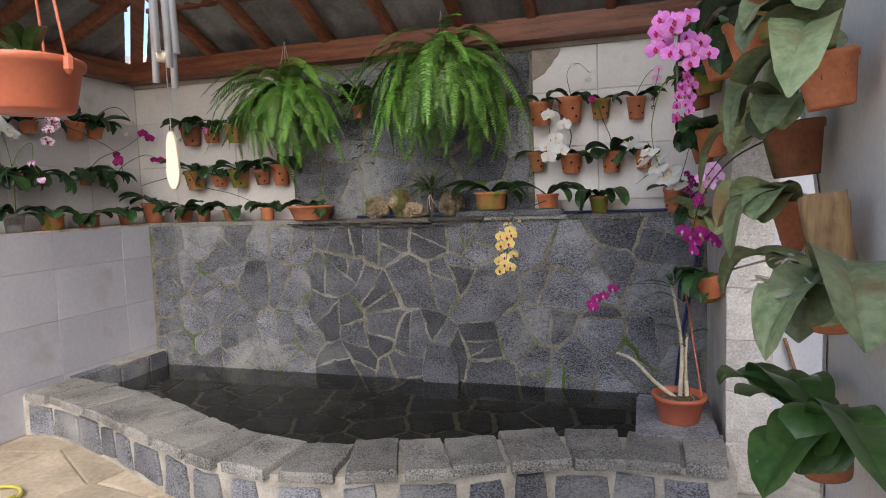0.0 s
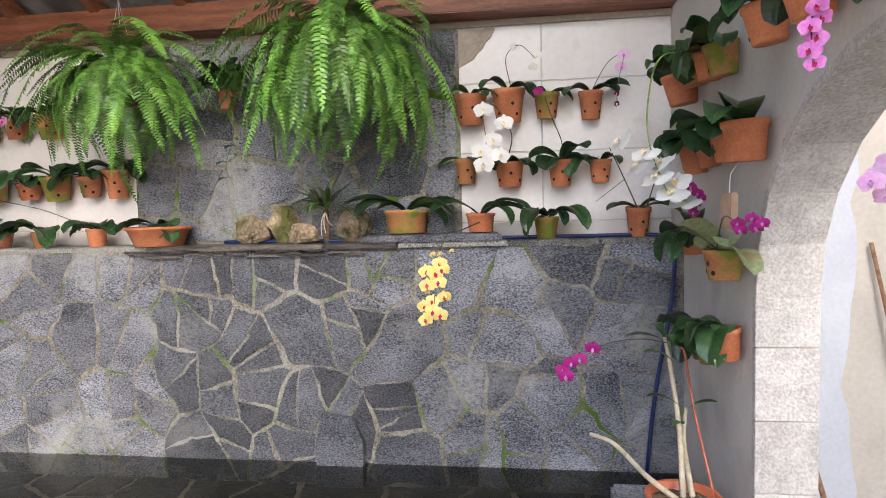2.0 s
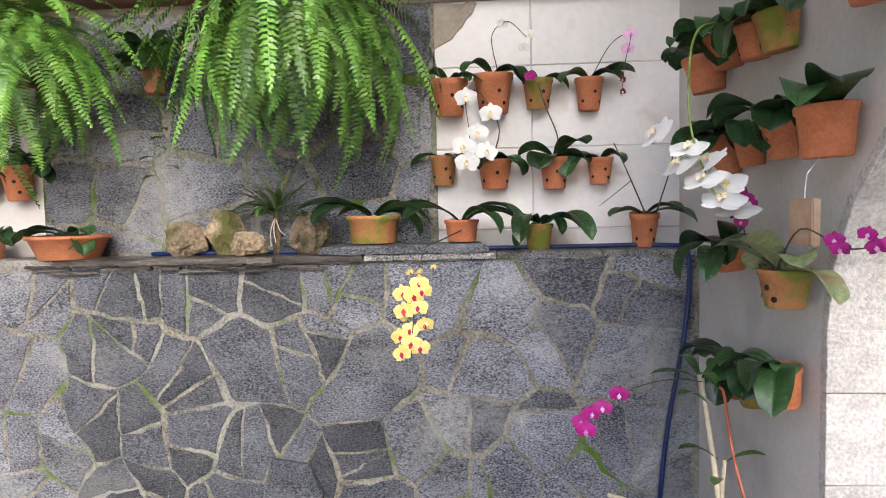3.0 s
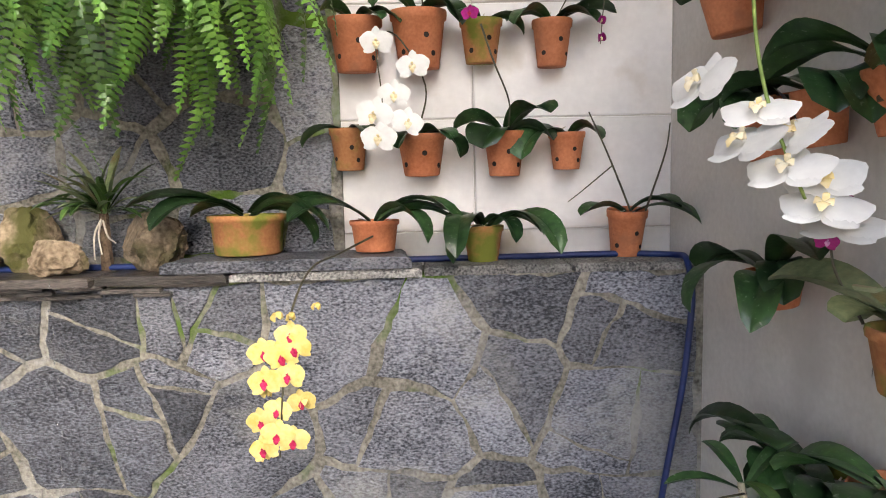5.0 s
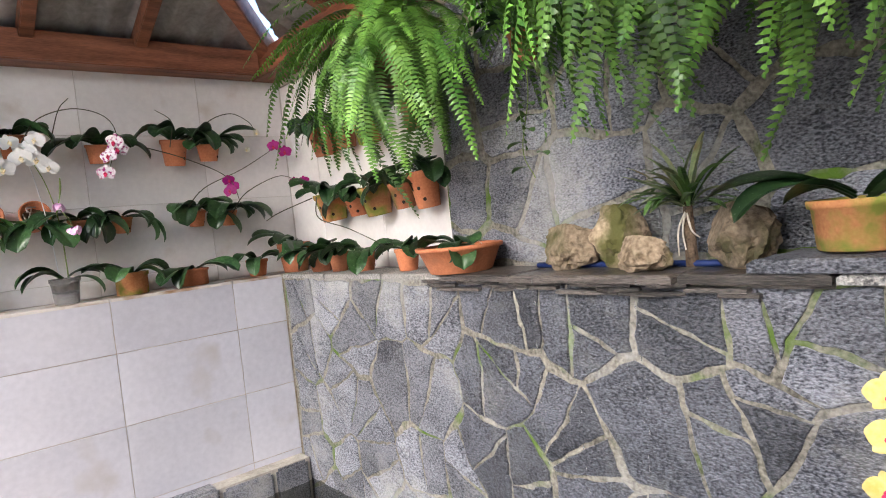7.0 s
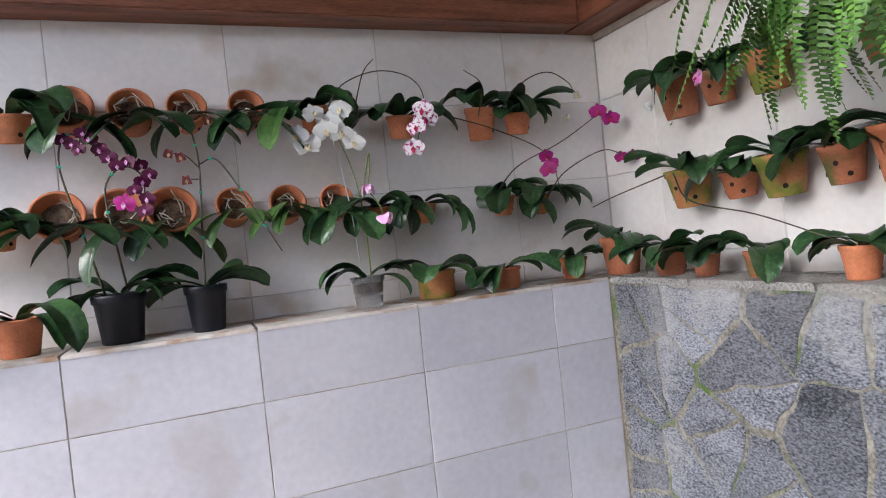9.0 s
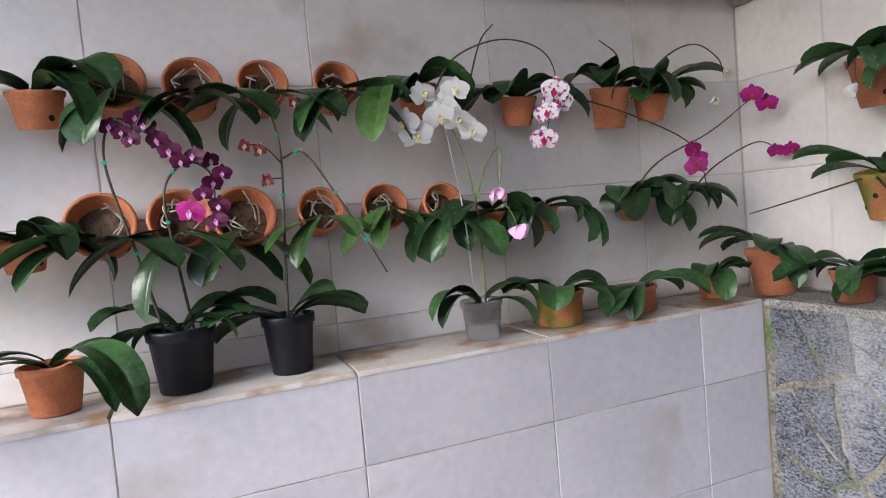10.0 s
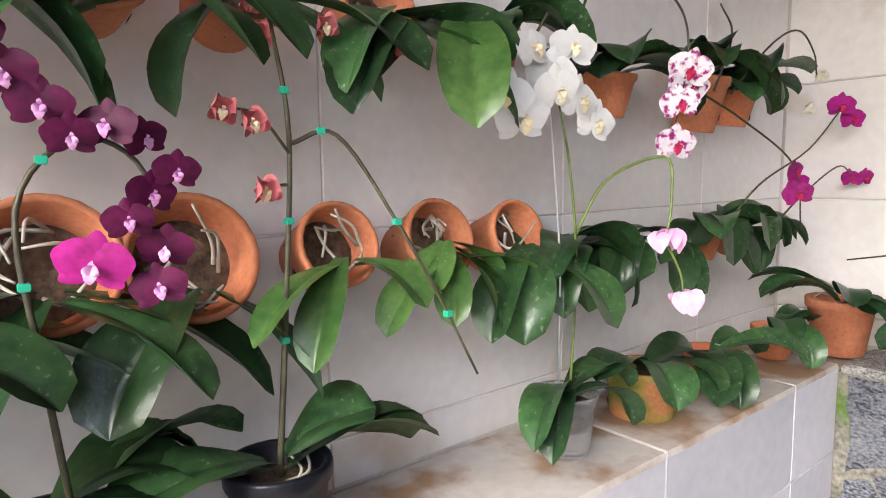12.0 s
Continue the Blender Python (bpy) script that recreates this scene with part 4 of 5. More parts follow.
for n, (y, z, r) in enumerate(((-1.797, 1.902, 0.072), (-1.624, 1.896, 0.069), (-1.459, 1.896, 0.063), (-1.271, 1.896, 0.06), (-1.857, 1.574, 0.078), (-1.684, 1.574, 0.075), (-1.537, 1.568, 0.078), (-1.344, 1.568, 0.06), (-1.168, 1.563, 0.063), (-0.998, 1.558, 0.06))):
    light = n in (7, 8)
    potted((-0.165, y, z), r, 0.105, M_CLAY, 0, 72, 2 if n == 6 else 4 + 4 * (n == 8), 0.15 if light else 0.19 + 0.02 * (n % 3), 0.04 if light else 0.062, 50 + n, leaf=M_LEAF_LIGHT if light else M_LEAF, rise=(-35, 5), droop=(40, 75), spread=88, taper=0.78, group=LWALL, label="orchid rooted in a clay pot that lies mouth outwards")
upr = []
for n, (y, z, r, h) in enumerate(((-1.957, 1.884, 0.06, 0.085), (-1.039, 1.894, 0.055, 0.1), (-0.720, 1.852, 0.055, 0.085), (-0.391, 1.873, 0.064, 0.125), (-0.225, 1.852, 0.057, 0.085), (-2.021, 1.555, 0.055, 0.075), (-0.835, 1.523, 0.045, 0.08), (-0.660, 1.523, 0.047, 0.075), (-0.320, 1.529, 0.047, 0.08), (-0.158, 1.518, 0.045, 0.077), (-2.234, 1.884, 0.06, 0.09), (-2.500, 1.873, 0.06, 0.09), (-2.340, 1.545, 0.06, 0.09))):
    upr.append(potted((LEFT + r + 0.02, y, z), r, h, M_CLAY, 0, 8, 7, 0.215, 0.068, 70 + n, rise=(5, 50), droop=(80, 150), spread=90, group=LWALL, label="broad-leaved orchid in a small clay pot on the wall"))
part("leaf", leaf_bm((0.05, -0.10, 0.10), -35, -25, 0.25, 0.095, 60, 10), M_LEAF_LIGHT, upr[1], "light green drooping leaf", True)
# on the tiled ledge
LL = "pots on the tiled ledge"
p0 = potted((-0.130, -1.981, 1.276), 0.068, 0.11, M_CLAY, 0, 0, 6, 0.30, 0.055, 90, group=LL, droop=(110, 160), spread=95, holes=False, label="orchid with long drooping leaves in a clay pot")
k1 = potted((-0.130, -1.712, 1.316), 0.078, 0.15, M_BLACK, 0, 0, 7, 0.22, 0.055, 91, group=LL, spread=130, holes=False, taper=0.76, label="wine-red moth orchid in a black plastic pot")
k2 = potted((-0.130, -1.463, 1.311), 0.066, 0.145, M_BLACK, 0, 0, 5, 0.20, 0.075, 92, group=LL, spread=100, droop=(50, 90), holes=False, taper=0.76, label="rusty pink moth orchid in a black plastic pot")
k3 = potted((-0.125, -0.930, 1.276), 0.06, 0.11, M_CLEARPOT, 0, 0, 5, 0.20, 0.05, 93, group=LL, spread=100, droop=(70, 140), holes=False, taper=0.78, label="white moth orchid in a clear plastic pot")
k4 = potted((-0.140, -0.666, 1.266), 0.073, 0.10, M_MOSSY, 0, 0, 4, 0.19, 0.065, 94, group=LL, taper=0.92, label="orchid in a squat green-mossed clay pot")
k5 = potted((-0.140, -0.387, 1.246), 0.068, 0.08, M_CLAY, 0, 0, 4, 0.19, 0.065, 95, group=LL, taper=0.92, label="orchid in a squat terracotta pot")
k6 = potted((-0.140, -0.066, 1.251), 0.056, 0.085, M_CLAY, 0, 0, 5, 0.16, 0.055, 96, group=LL, label="small orchid in a terracotta pot on the ledge")
spike(k1, [(-0.125, -1.743, 1.292), (-0.105, -1.784, 1.499), (-0.095, -1.826, 1.706), (-0.085, -1.795, 1.799), (-0.075, -1.722, 1.758)], 0.0038, M_STEM, (0.25, 0.5, 0.75))
spike(k1, [(-0.125, -1.681, 1.292), (-0.095, -1.701, 1.478), (-0.085, -1.712, 1.633), (-0.085, -1.660, 1.696), (-0.075, -1.608, 1.665), (-0.075, -1.608, 1.571)], 0.0036, M_STEM, (0.3, 0.5))
blooms(k1, [(-0.065, -1.805, 1.779), (-0.075, -1.753, 1.799), (-0.055, -1.764, 1.748), (-0.065, -1.712, 1.748), (-0.055, -1.670, 1.696), (-0.065, -1.608, 1.696), (-0.055, -1.608, 1.644), (-0.055, -1.598, 1.592), (-0.045, -1.608, 1.556), (-0.06, -1.782, 1.765), (-0.06, -1.735, 1.778), (-0.06, -1.69, 1.722), (-0.055, -1.64, 1.706), (-0.05, -1.63, 1.62), (-0.05, -1.585, 1.665)], (1, -0.15, 0.05), P_WINE, P_LIPP, 0.58, seed=21)
blooms(k1, [(-0.055, -1.660, 1.582)], (1, -0.3, 0.1), P_MAGENTA, P_LIPP, 0.74, seed=22)
spike(k2, [(-0.125, -1.463, 1.292), (-0.110, -1.453, 1.499), (-0.105, -1.442, 1.706), (-0.100, -1.463, 1.841)], 0.0042, M_STEM, (0.3, 0.55, 0.8))
spike(k2, [(-0.105, -1.442, 1.696), (-0.085, -1.390, 1.706), (-0.055, -1.328, 1.602), (-0.035, -1.276, 1.499), (-0.025, -1.224, 1.395)], 0.003, M_STEM, (0.2, 0.5, 0.8))
spike(k2, [(-0.105, -1.442, 1.685), (-0.095, -1.484, 1.727), (-0.095, -1.535, 1.732)], 0.0022)
spike(k2, [(-0.105, -1.447, 1.649), (-0.095, -1.473, 1.649)], 0.002)
blooms(k2, [(-0.085, -1.494, 1.841), (-0.085, -1.484, 1.810), (-0.085, -1.401, 1.830), (-0.085, -1.525, 1.727), (-0.085, -1.494, 1.716), (-0.085, -1.484, 1.644), (-0.085, -1.287, 1.820)], (1, -0.2, 0.1), P_RUST, P_LIPW, 0.6, "cup", seed=23)
spike(k3, [(-0.125, -0.945, 1.250), (-0.105, -0.966, 1.499), (-0.095, -0.997, 1.706), (-0.085, -1.028, 1.830)], 0.0024, M_STEEL)
spike(k3, [(-0.125, -0.914, 1.250), (-0.105, -0.924, 1.499), (-0.095, -0.955, 1.665), (-0.085, -0.996, 1.768)], 0.0028, M_STEM_G)
spike(k3, [(-0.105, -0.929, 1.551), (-0.055, -0.913, 1.644), (0.06, -0.93, 1.68), (0.08, -0.94, 1.62), (0.08, -0.95, 1.57)], 0.0028, M_STEM_G)
spike(k3, [(0.08, -0.945, 1.55), (0.085, -0.92, 1.51), (0.085, -0.91, 1.48)], 0.002, M_STEM_G)
blooms(k3, [(-0.075, -1.069, 1.841), (-0.075, -0.976, 1.851), (-0.055, -1.037, 1.779), (-0.055, -0.986, 1.768), (-0.065, -1.100, 1.737), (-0.055, -0.944, 1.737), (-0.065, -1.131, 1.768), (-0.085, -1.017, 1.810)], (1, -0.2, 0.05), P_WHITE, P_LIPW, 1.0, seed=25)
blooms(k3, [(0.08, -0.95, 1.575), (0.085, -0.91, 1.48)], (0.05, 0.05, -1), P_PINK, P_LIPP, 0.9, "cup", seed=26)
for o, line in ((upr[1], [(-0.135, -1.018, 1.851), (-0.105, -0.955, 1.944), (-0.075, -0.830, 1.986), (-0.055, -0.716, 1.955), (-0.055, -0.674, 1.872), (-0.055, -0.716, 1.727)]), (upr[1], [(-0.135, -0.914, 1.851), (-0.115, -0.873, 1.986), (-0.105, -0.831, 2.037)]), (upr[3], [(-0.135, -0.428, 1.830), (-0.105, -0.417, 1.944), (-0.095, -0.489, 1.996)]), (upr[4], [(-0.135, -0.355, 1.830), (-0.095, -0.251, 1.944), (-0.085, -0.136, 1.986), (-0.085, -0.043, 1.944), (-0.085, -0.022, 1.893)]),
                (upr[8], [(-0.125, -0.407, 1.509), (-0.085, -0.312, 1.623), (-0.055, -0.125, 1.706), (-0.055, 0.062, 1.810)]), (upr[9], [(-0.125, -0.169, 1.499), (-0.075, -0.105, 1.592), (-0.055, 0.062, 1.665), (-0.055, 0.166, 1.644)]), (upr[2], [(-0.125, -0.583, 1.840), (-0.095, -0.375, 1.768), (-0.055, -0.197, 1.665), (-0.055, -0.145, 1.519)])):
    spike(o, line, 0.0028)
blooms(upr[1], [(-0.045, -0.685, 1.841), (-0.045, -0.716, 1.779), (-0.040, -0.736, 1.706), (-0.055, -0.674, 1.810)], (1, -0.4, -0.1), P_SPOT, P_LIPR, 0.95, seed=31)
blooms(upr[8], [(-0.055, 0.062, 1.820), (-0.045, 0.114, 1.789), (-0.055, -0.197, 1.654), (-0.045, -0.197, 1.602), (-0.055, -0.177, 1.623)], (1, -0.5, 0), P_MAGENTA, P_LIPR, 0.8, seed=32)
blooms(upr[9], [(-0.055, 0.155, 1.634), (-0.035, 0.198, 1.634)], (1, -0.8, 0), P_MAGENTA, P_LIPR, 0.7, seed=33)
blooms(upr[4], [(-0.085, -0.012, 1.893), (-0.085, -0.074, 1.810)], (1, -0.5, -0.5), P_CREAM, P_LIPW, 0.6, "cup", seed=34)

# ---- orchids on the right wall ----
RW = "orchids on the right wall"
for n, (y, z, r, h, m, ln) in enumerate(((-0.28, 1.80, 0.07, 0.115, M_CLAY, 0.2), (-0.42, 1.83, 0.06, 0.1, M_CLAY, 0.18), (-0.74, 1.80, 0.055, 0.10, M_MOSSY, 0.2), (-1.12, 1.80, 0.058, 0.10, M_CLAY, 0.2), (-0.40, 1.535, 0.055, 0.12, M_CLAY, 0.19), (-0.56, 1.53, 0.046, 0.10, M_CLAY, 0.2), (-0.74, 1.535, 0.046, 0.10, M_CLAY, 0.22), (-0.45, 1.20, 0.06, 0.07, M_CLAY, 0.24), (-0.50, 0.845, 0.05, 0.083, M_CLAY_DARK, 0.2), (-0.62, 0.86, 0.055, 0.085, M_MOSSY, 0.2), (-0.77, 0.92, 0.055, 0.1, M_CLAY, 0.2), (-1.37, 1.78, 0.06, 0.09, M_CLAY, 0.2), (-1.50, 1.80, 0.06, 0.1, M_MOSSY, 0.2), (-1.87, 1.73, 0.062, 0.1, M_CLAY, 0.22))):
    potted((RIGHT - r - 0.012, y, z), r, h, m, 180, 8, 5, ln, 0.062, 120 + n, spread=88, group=RW, label="orchid in a clay pot on the plastered side wall")
big = potted((RIGHT - 0.072, -0.985, 1.53), 0.062, 0.11, M_CLAY, 180, 2, 3, 0.24, 0.075, 140, group=RW, holes=False, taper=0.8, label="large plain terracotta pot with a broad-leaved orchid")
hot = potted((RIGHT - 0.08, -0.83, 1.17), 0.062, 0.092, M_MOSSY, 180, 0, 6, 0.19, 0.06, 141, leaf=M_LEAF_OLD, spread=100, group=RW, droop=(50, 100), label="pale-leaved orchid in a mossy pot on a cork board")
under(part("cork_board", box((RIGHT - 0.118, -1.025, 1.235), (RIGHT - 0.10, -0.925, 1.335), 0.003), M_BOARD), hot)
under(part("thread", tube([(RIGHT - 0.109, -0.975, 1.334), (RIGHT - 0.107, -0.978, 1.38), (RIGHT - 0.10, -0.985, 1.40), (RIGHT - 0.012, -0.99, 1.52)], 0.0015, 0.0012, 5), M_STEEL), hot)
spike(hot, [(3.65, -0.75, 1.16), (3.62, -0.72, 1.25), (3.62, -0.73, 1.34)], 0.0025)
spike(hot, [(3.65, -0.82, 1.16), (3.62, -1.0, 1.27), (3.62, -1.17, 1.24), (3.62, -1.31, 1.26)], 0.0022)
blooms(hot, [(3.62, -0.73, 1.34), (3.61, -0.75, 1.31), (3.61, -0.72, 1.28), (3.61, -1.17, 1.24), (3.61, -1.28, 1.25), (3.61, -1.32, 1.26), (3.60, -0.74, 1.36), (3.63, -0.735, 1.325), (3.60, -0.715, 1.30), (3.61, -1.25, 1.27), (3.61, -1.15, 1.255)], (-0.5, -1, 0), P_MAGENTA, P_LIPP, 0.42, seed=41)
wbig = potted((RIGHT - 0.07, -0.62, 1.80), 0.05, 0.09, M_CLAY, 180, 4, 3, 0.2, 0.07, 142, group=RW, label="white moth orchid with an arching spike on the side wall")
spike(wbig, [(3.66, -0.62, 1.80), (3.52, -0.68, 1.78), (3.46, -0.78, 1.62), (3.46, -0.82, 1.48), (3.51, -0.84, 1.33)], 0.0035, M_STEM_G)
blooms(wbig, [(3.375, -0.82, 1.50), (3.445, -0.83, 1.46), (3.425, -0.84, 1.42), (3.495, -0.83, 1.43), (3.475, -0.85, 1.385), (3.535, -0.83, 1.37), (3.515, -0.86, 1.335), (3.555, -0.84, 1.31)], (-0.55, -0.45, 0.85), P_WHITE, P_LIPW, 1.25, seed=43)

# nearest orchids, by the arch
NEAR = "orchids by the arch"
n1 = potted((3.68, -2.38, 1.42), 0.055, 0.10, M_CLAY_DARK, 180, 6, 9, 0.28, 0.05, 150, leaf=M_LEAF_OLD, group=NEAR, label="dusty broad-leaved orchid in a clay pot by the arch")
n2 = potted((3.68, -2.26, 1.69), 0.06, 0.09, M_MOSSY, 180, 6, 6, 0.22, 0.06, 151, group=NEAR, label="pink moth orchid in a mossy pot above the arch")
n3 = potted((3.68, -2.60, 1.50), 0.045, 0.08, M_CLAY, 180, 8, 9, 0.33, 0.06, 152, leaf=M_LEAF_OLD, group=NEAR, droop=(90, 140), spread=110, label="orchid with large dusty leaves in a clay pot")
n4 = potted((3.68, -2.66, 1.16), 0.045, 0.07, M_CLAY, 180, 8, 7, 0.26, 0.068, 153, leaf=M_LEAF_OLD, group=NEAR, droop=(100, 160), spread=110, label="orchid with broad grey-green leaves beside a log")
n5 = potted((3.68, -2.62, 0.93), 0.048, 0.08, M_CLAY_DARK, 180, 8, 11, 0.25, 0.075, 154, leaf=M_LEAF_LIGHT, group=NEAR, spread=120, label="green broad-leaved orchid in a clay pot low on the wall")
n7 = potted((3.68, -2.45, 1.28), 0.05, 0.09, M_CLAY, 180, 8, 6, 0.22, 0.055, 157, leaf=M_LEAF_OLD, group=NEAR, spread=110, label="dusty leaved orchid on the wall by the arch")
n6 = potted((3.68, -2.1, 1.78), 0.06, 0.1, M_CLAY, 180, 8, 5, 0.2, 0.06, 155, group=NEAR, label="orchid in a clay pot over the arch")
spike(n2, [(3.66, -2.28, 1.69), (3.56, -2.45, 1.66), (3.48, -2.58, 1.57), (3.47, -2.60, 1.44)], 0.0025)
blooms(n2, [(3.475 + 0.045 * math.cos(2.4 * k) * (0.3 + k / 18), -2.60 + 0.02 * math.sin(5.0 * k), 1.54 + 0.04 * math.sin(2.4 * k) * (0.3 + k / 18) - 0.25 * 0.045 * math.cos(2.4 * k)) for k in range(15)], (-0.3, -1, 0), P_HOT, P_LIPR, 0.40, seed=51)
blooms(n2, [(3.485, -2.60, 1.485), (3.48, -2.60, 1.47), (3.475, -2.60, 1.455), (3.472, -2.60, 1.44), (3.47, -2.60, 1.42)], (-0.3, -1, -0.3), P_HOT, P_LIPR, 0.30, "cup", seed=52)
spike(n1, [(3.66, -2.34, 1.42), (3.64, -2.15, 1.41), (3.61, -1.95, 1.38), (3.58, -1.85, 1.33)], 0.0022)
spike(n1, [(3.66, -2.33, 1.40), (3.60, -2.18, 1.36), (3.55, -2.09, 1.28), (3.53, -2.06, 1.19)], 0.0022)
blooms(n1, [(3.58, -1.85, 1.34), (3.60, -1.84, 1.355), (3.565, -1.86, 1.33), (3.59, -1.85, 1.31), (3.61, -1.85, 1.33)], (-0.4, -1, 0), P_PINK, P_LIPP, 0.46, seed=53)
blooms(n1, [(3.526, -2.06, 1.186), (3.54, -2.05, 1.17), (3.55, -2.06, 1.195), (3.51, -2.06, 1.20), (3.535, -2.06, 1.15), (3.575, -2.03, 1.18), (3.59, -2.02, 1.165)], (-0.4, -1, 0), P_MAGENTA, P_LIPP, 0.42, seed=54)
spike(n6, [(3.66, -2.0, 1.78), (3.58, -1.85, 1.72), (3.545, -1.73, 1.62), (3.545, -1.72, 1.52)], 0.002)
blooms(n6, [(3.545, -1.735, 1.61), (3.555, -1.72, 1.595), (3.535, -1.73, 1.58), (3.55, -1.72, 1.565), (3.54, -1.72, 1.545), (3.548, -1.72, 1.525)], (-0.4, -1, 0), P_HOT, P_LIPR, 0.42, seed=55)
log = thing("log_mount", (3.69, -2.62, 1.16), "short bark-covered log with orchid roots on the wall", "log")
bm = tube([(3.695, -2.61, 1.165), (3.69, -2.605, 1.22), (3.68, -2.60, 1.29)], 0.034, 0.033, 14, None, 4)
for v in bm.verts:
    v.co += 0.006 * noise.noise_vector(v.co * 45)
under(part("log", bm, M_LOG, None, "", True), log)
for k in range(26):
    p = Vector((3.66 + rng.uniform(-0.04, 0.03), -2.63 + rng.uniform(-0.1, 0.1), 1.165 + rng.uniform(-0.02, 0.025)))
    bm = tube([p, p + Vector((rng.uniform(-0.05, 0.03), rng.uniform(-0.07, 0.07), rng.uniform(-0.02, 0.03))), p + Vector((rng.uniform(-0.07, 0.02), rng.uniform(-0.12, 0.12), rng.uniform(-0.05, 0.01)))], 0.0026, 0.0018, 5, None, 4)
    under(part("root", bm, M_ROOT, None, "", True), log)

# ---- red pot with a cane orchid ----
red = potted((3.565, -0.77, 0.384), 0.117, 0.121, M_PLASTIC_RED, -90, 0, 0, group="", holes=False, taper=0.74, label="cane orchid in a brick-red plastic pot on a stone block", name="cane_orchid")
for pts in ([(3.57, -0.75, 0.36), (3.585, -0.63, 0.55), (3.56, -0.62, 0.75), (3.54, -0.62, 0.86)], [(3.55, -0.76, 0.36), (3.46, -0.72, 0.42), (3.37, -0.63, 0.49), (3.29, -0.62, 0.52)], [(3.60, -0.75, 0.36), (3.60, -0.63, 0.5), (3.61, -0.62, 0.62)]):
    o = red.location
    part("cane", tube([Vector(p) - o for p in pts], 0.010, 0.006, 8), M_CANE, red, "", True)
part("strap", tube([Vector((3.66, -0.77, 0.38)) - red.location, Vector((3.63, -0.64, 0.62)) - red.location, Vector((3.605, -0.63, 0.80)) - red.location, Vector((3.59, -0.64, 0.83)) - red.location], 0.004, 0.004, 6), M_PLASTIC_RED, red, "", True)
for n, (x, z, az, ln) in enumerate(((3.60, 0.60, -30, 0.13), (3.59, 0.62, 200, 0.14), (3.60, 0.56, -120, 0.1), (3.55, 0.84, 180, 0.15), (3.54, 0.86, -90, 0.13), (3.55, 0.85, 20, 0.14), (3.56, 0.78, 210, 0.12), (3.54, 0.86, 100, 0.12))):
    part("leaf", leaf_bm(Vector((x, -0.62, z)) - red.location, az, 50 - 6 * n % 30, ln, 0.032, 60), M_LEAF if n % 2 else M_LEAF_LIGHT, red, "", True)
spike(red, [(3.55, -0.62, 0.84), (3.45, -0.7, 0.87), (3.33, -0.78, 0.87), (3.24, -0.80, 0.82)], 0.002)
blooms(red, [(3.19, -0.80, 0.79), (3.215, -0.81, 0.815), (3.245, -0.80, 0.825), (3.285, -0.80, 0.86), (3.20, -0.82, 0.775)], (0, -1, 0.1), P_MAGENTA, P_LIPP, 0.58, seed=61)

# ---- ferns ----


def frond_mesh(seed, length, droop):
    """A sword fern frond along +x: a thin rib with two rows of separate, slightly curved pinnae."""
    g = random.Random(seed)
    bm = bmesh.new()
    p, e = Vector((0, 0, 0)), radians(g.uniform(40, 85))
    n, pts = 46, []
    for i in range(n + 1):
        t = i / n
        pts.append((p.copy(), e))
        p += Vector((math.cos(e), 0.10 * math.sin(2.2 * t + seed), math.sin(e))) * (length / n)
        e = max(e - radians(droop) / n * (2.1 - 2.0 * t), radians(-88))
    pitch = length / n
    for i in range(n):
        (a, ea), (b, _) = pts[i], pts[i + 1]
        r = 0.0013
        bm.faces.new([bm.verts.new(q) for q in (a + Vector((0, r, 0)), b + Vector((0, r, 0)), b - Vector((0, r, 0)), a - Vector((0, r, 0)))])
        t = i / n
        if i < 4:
            continue
        w = (0.043 * math.sin(math.pi * min(1.0, 0.16 + t * 0.85)) ** 0.6 + 0.003) * g.uniform(0.88, 1.1)
        d = Vector((math.cos(ea), 0, math.sin(ea)))
        nrm = Vector((-math.sin(ea), 0, math.cos(ea)))
        for sgn in (1, -1):
            q = a + d * (0.5 * pitch if sgn < 0 else 0)
            sag = g.uniform(0.10, 0.42)
            twist = g.uniform(-0.35, 0.35)
            axis = Vector((0, sgn, 0)) * w
            h = (d + nrm * twist).normalized() * (pitch * 0.36)
            mid = q + axis * 0.5 + d * (0.06 * w) - nrm * (sag * 0.25 * w)
            tip = q + axis + d * (0.30 * w) - nrm * (sag * w)
            v = [bm.verts.new(k) for k in (q - h * 0.8, mid - h, tip, mid + h, q + h * 0.9)]
            bm.faces.new((v[0], v[1], v[3], v[4]))
            bm.faces.new((v[1], v[2], v[3]))
    return mesh_of("frond", bm, M_FERN)


fronds = [frond_mesh(200 + i, 0.60 + 0.09 * (i % 4), 105 + 16 * (i % 5)) for i in range(10)]


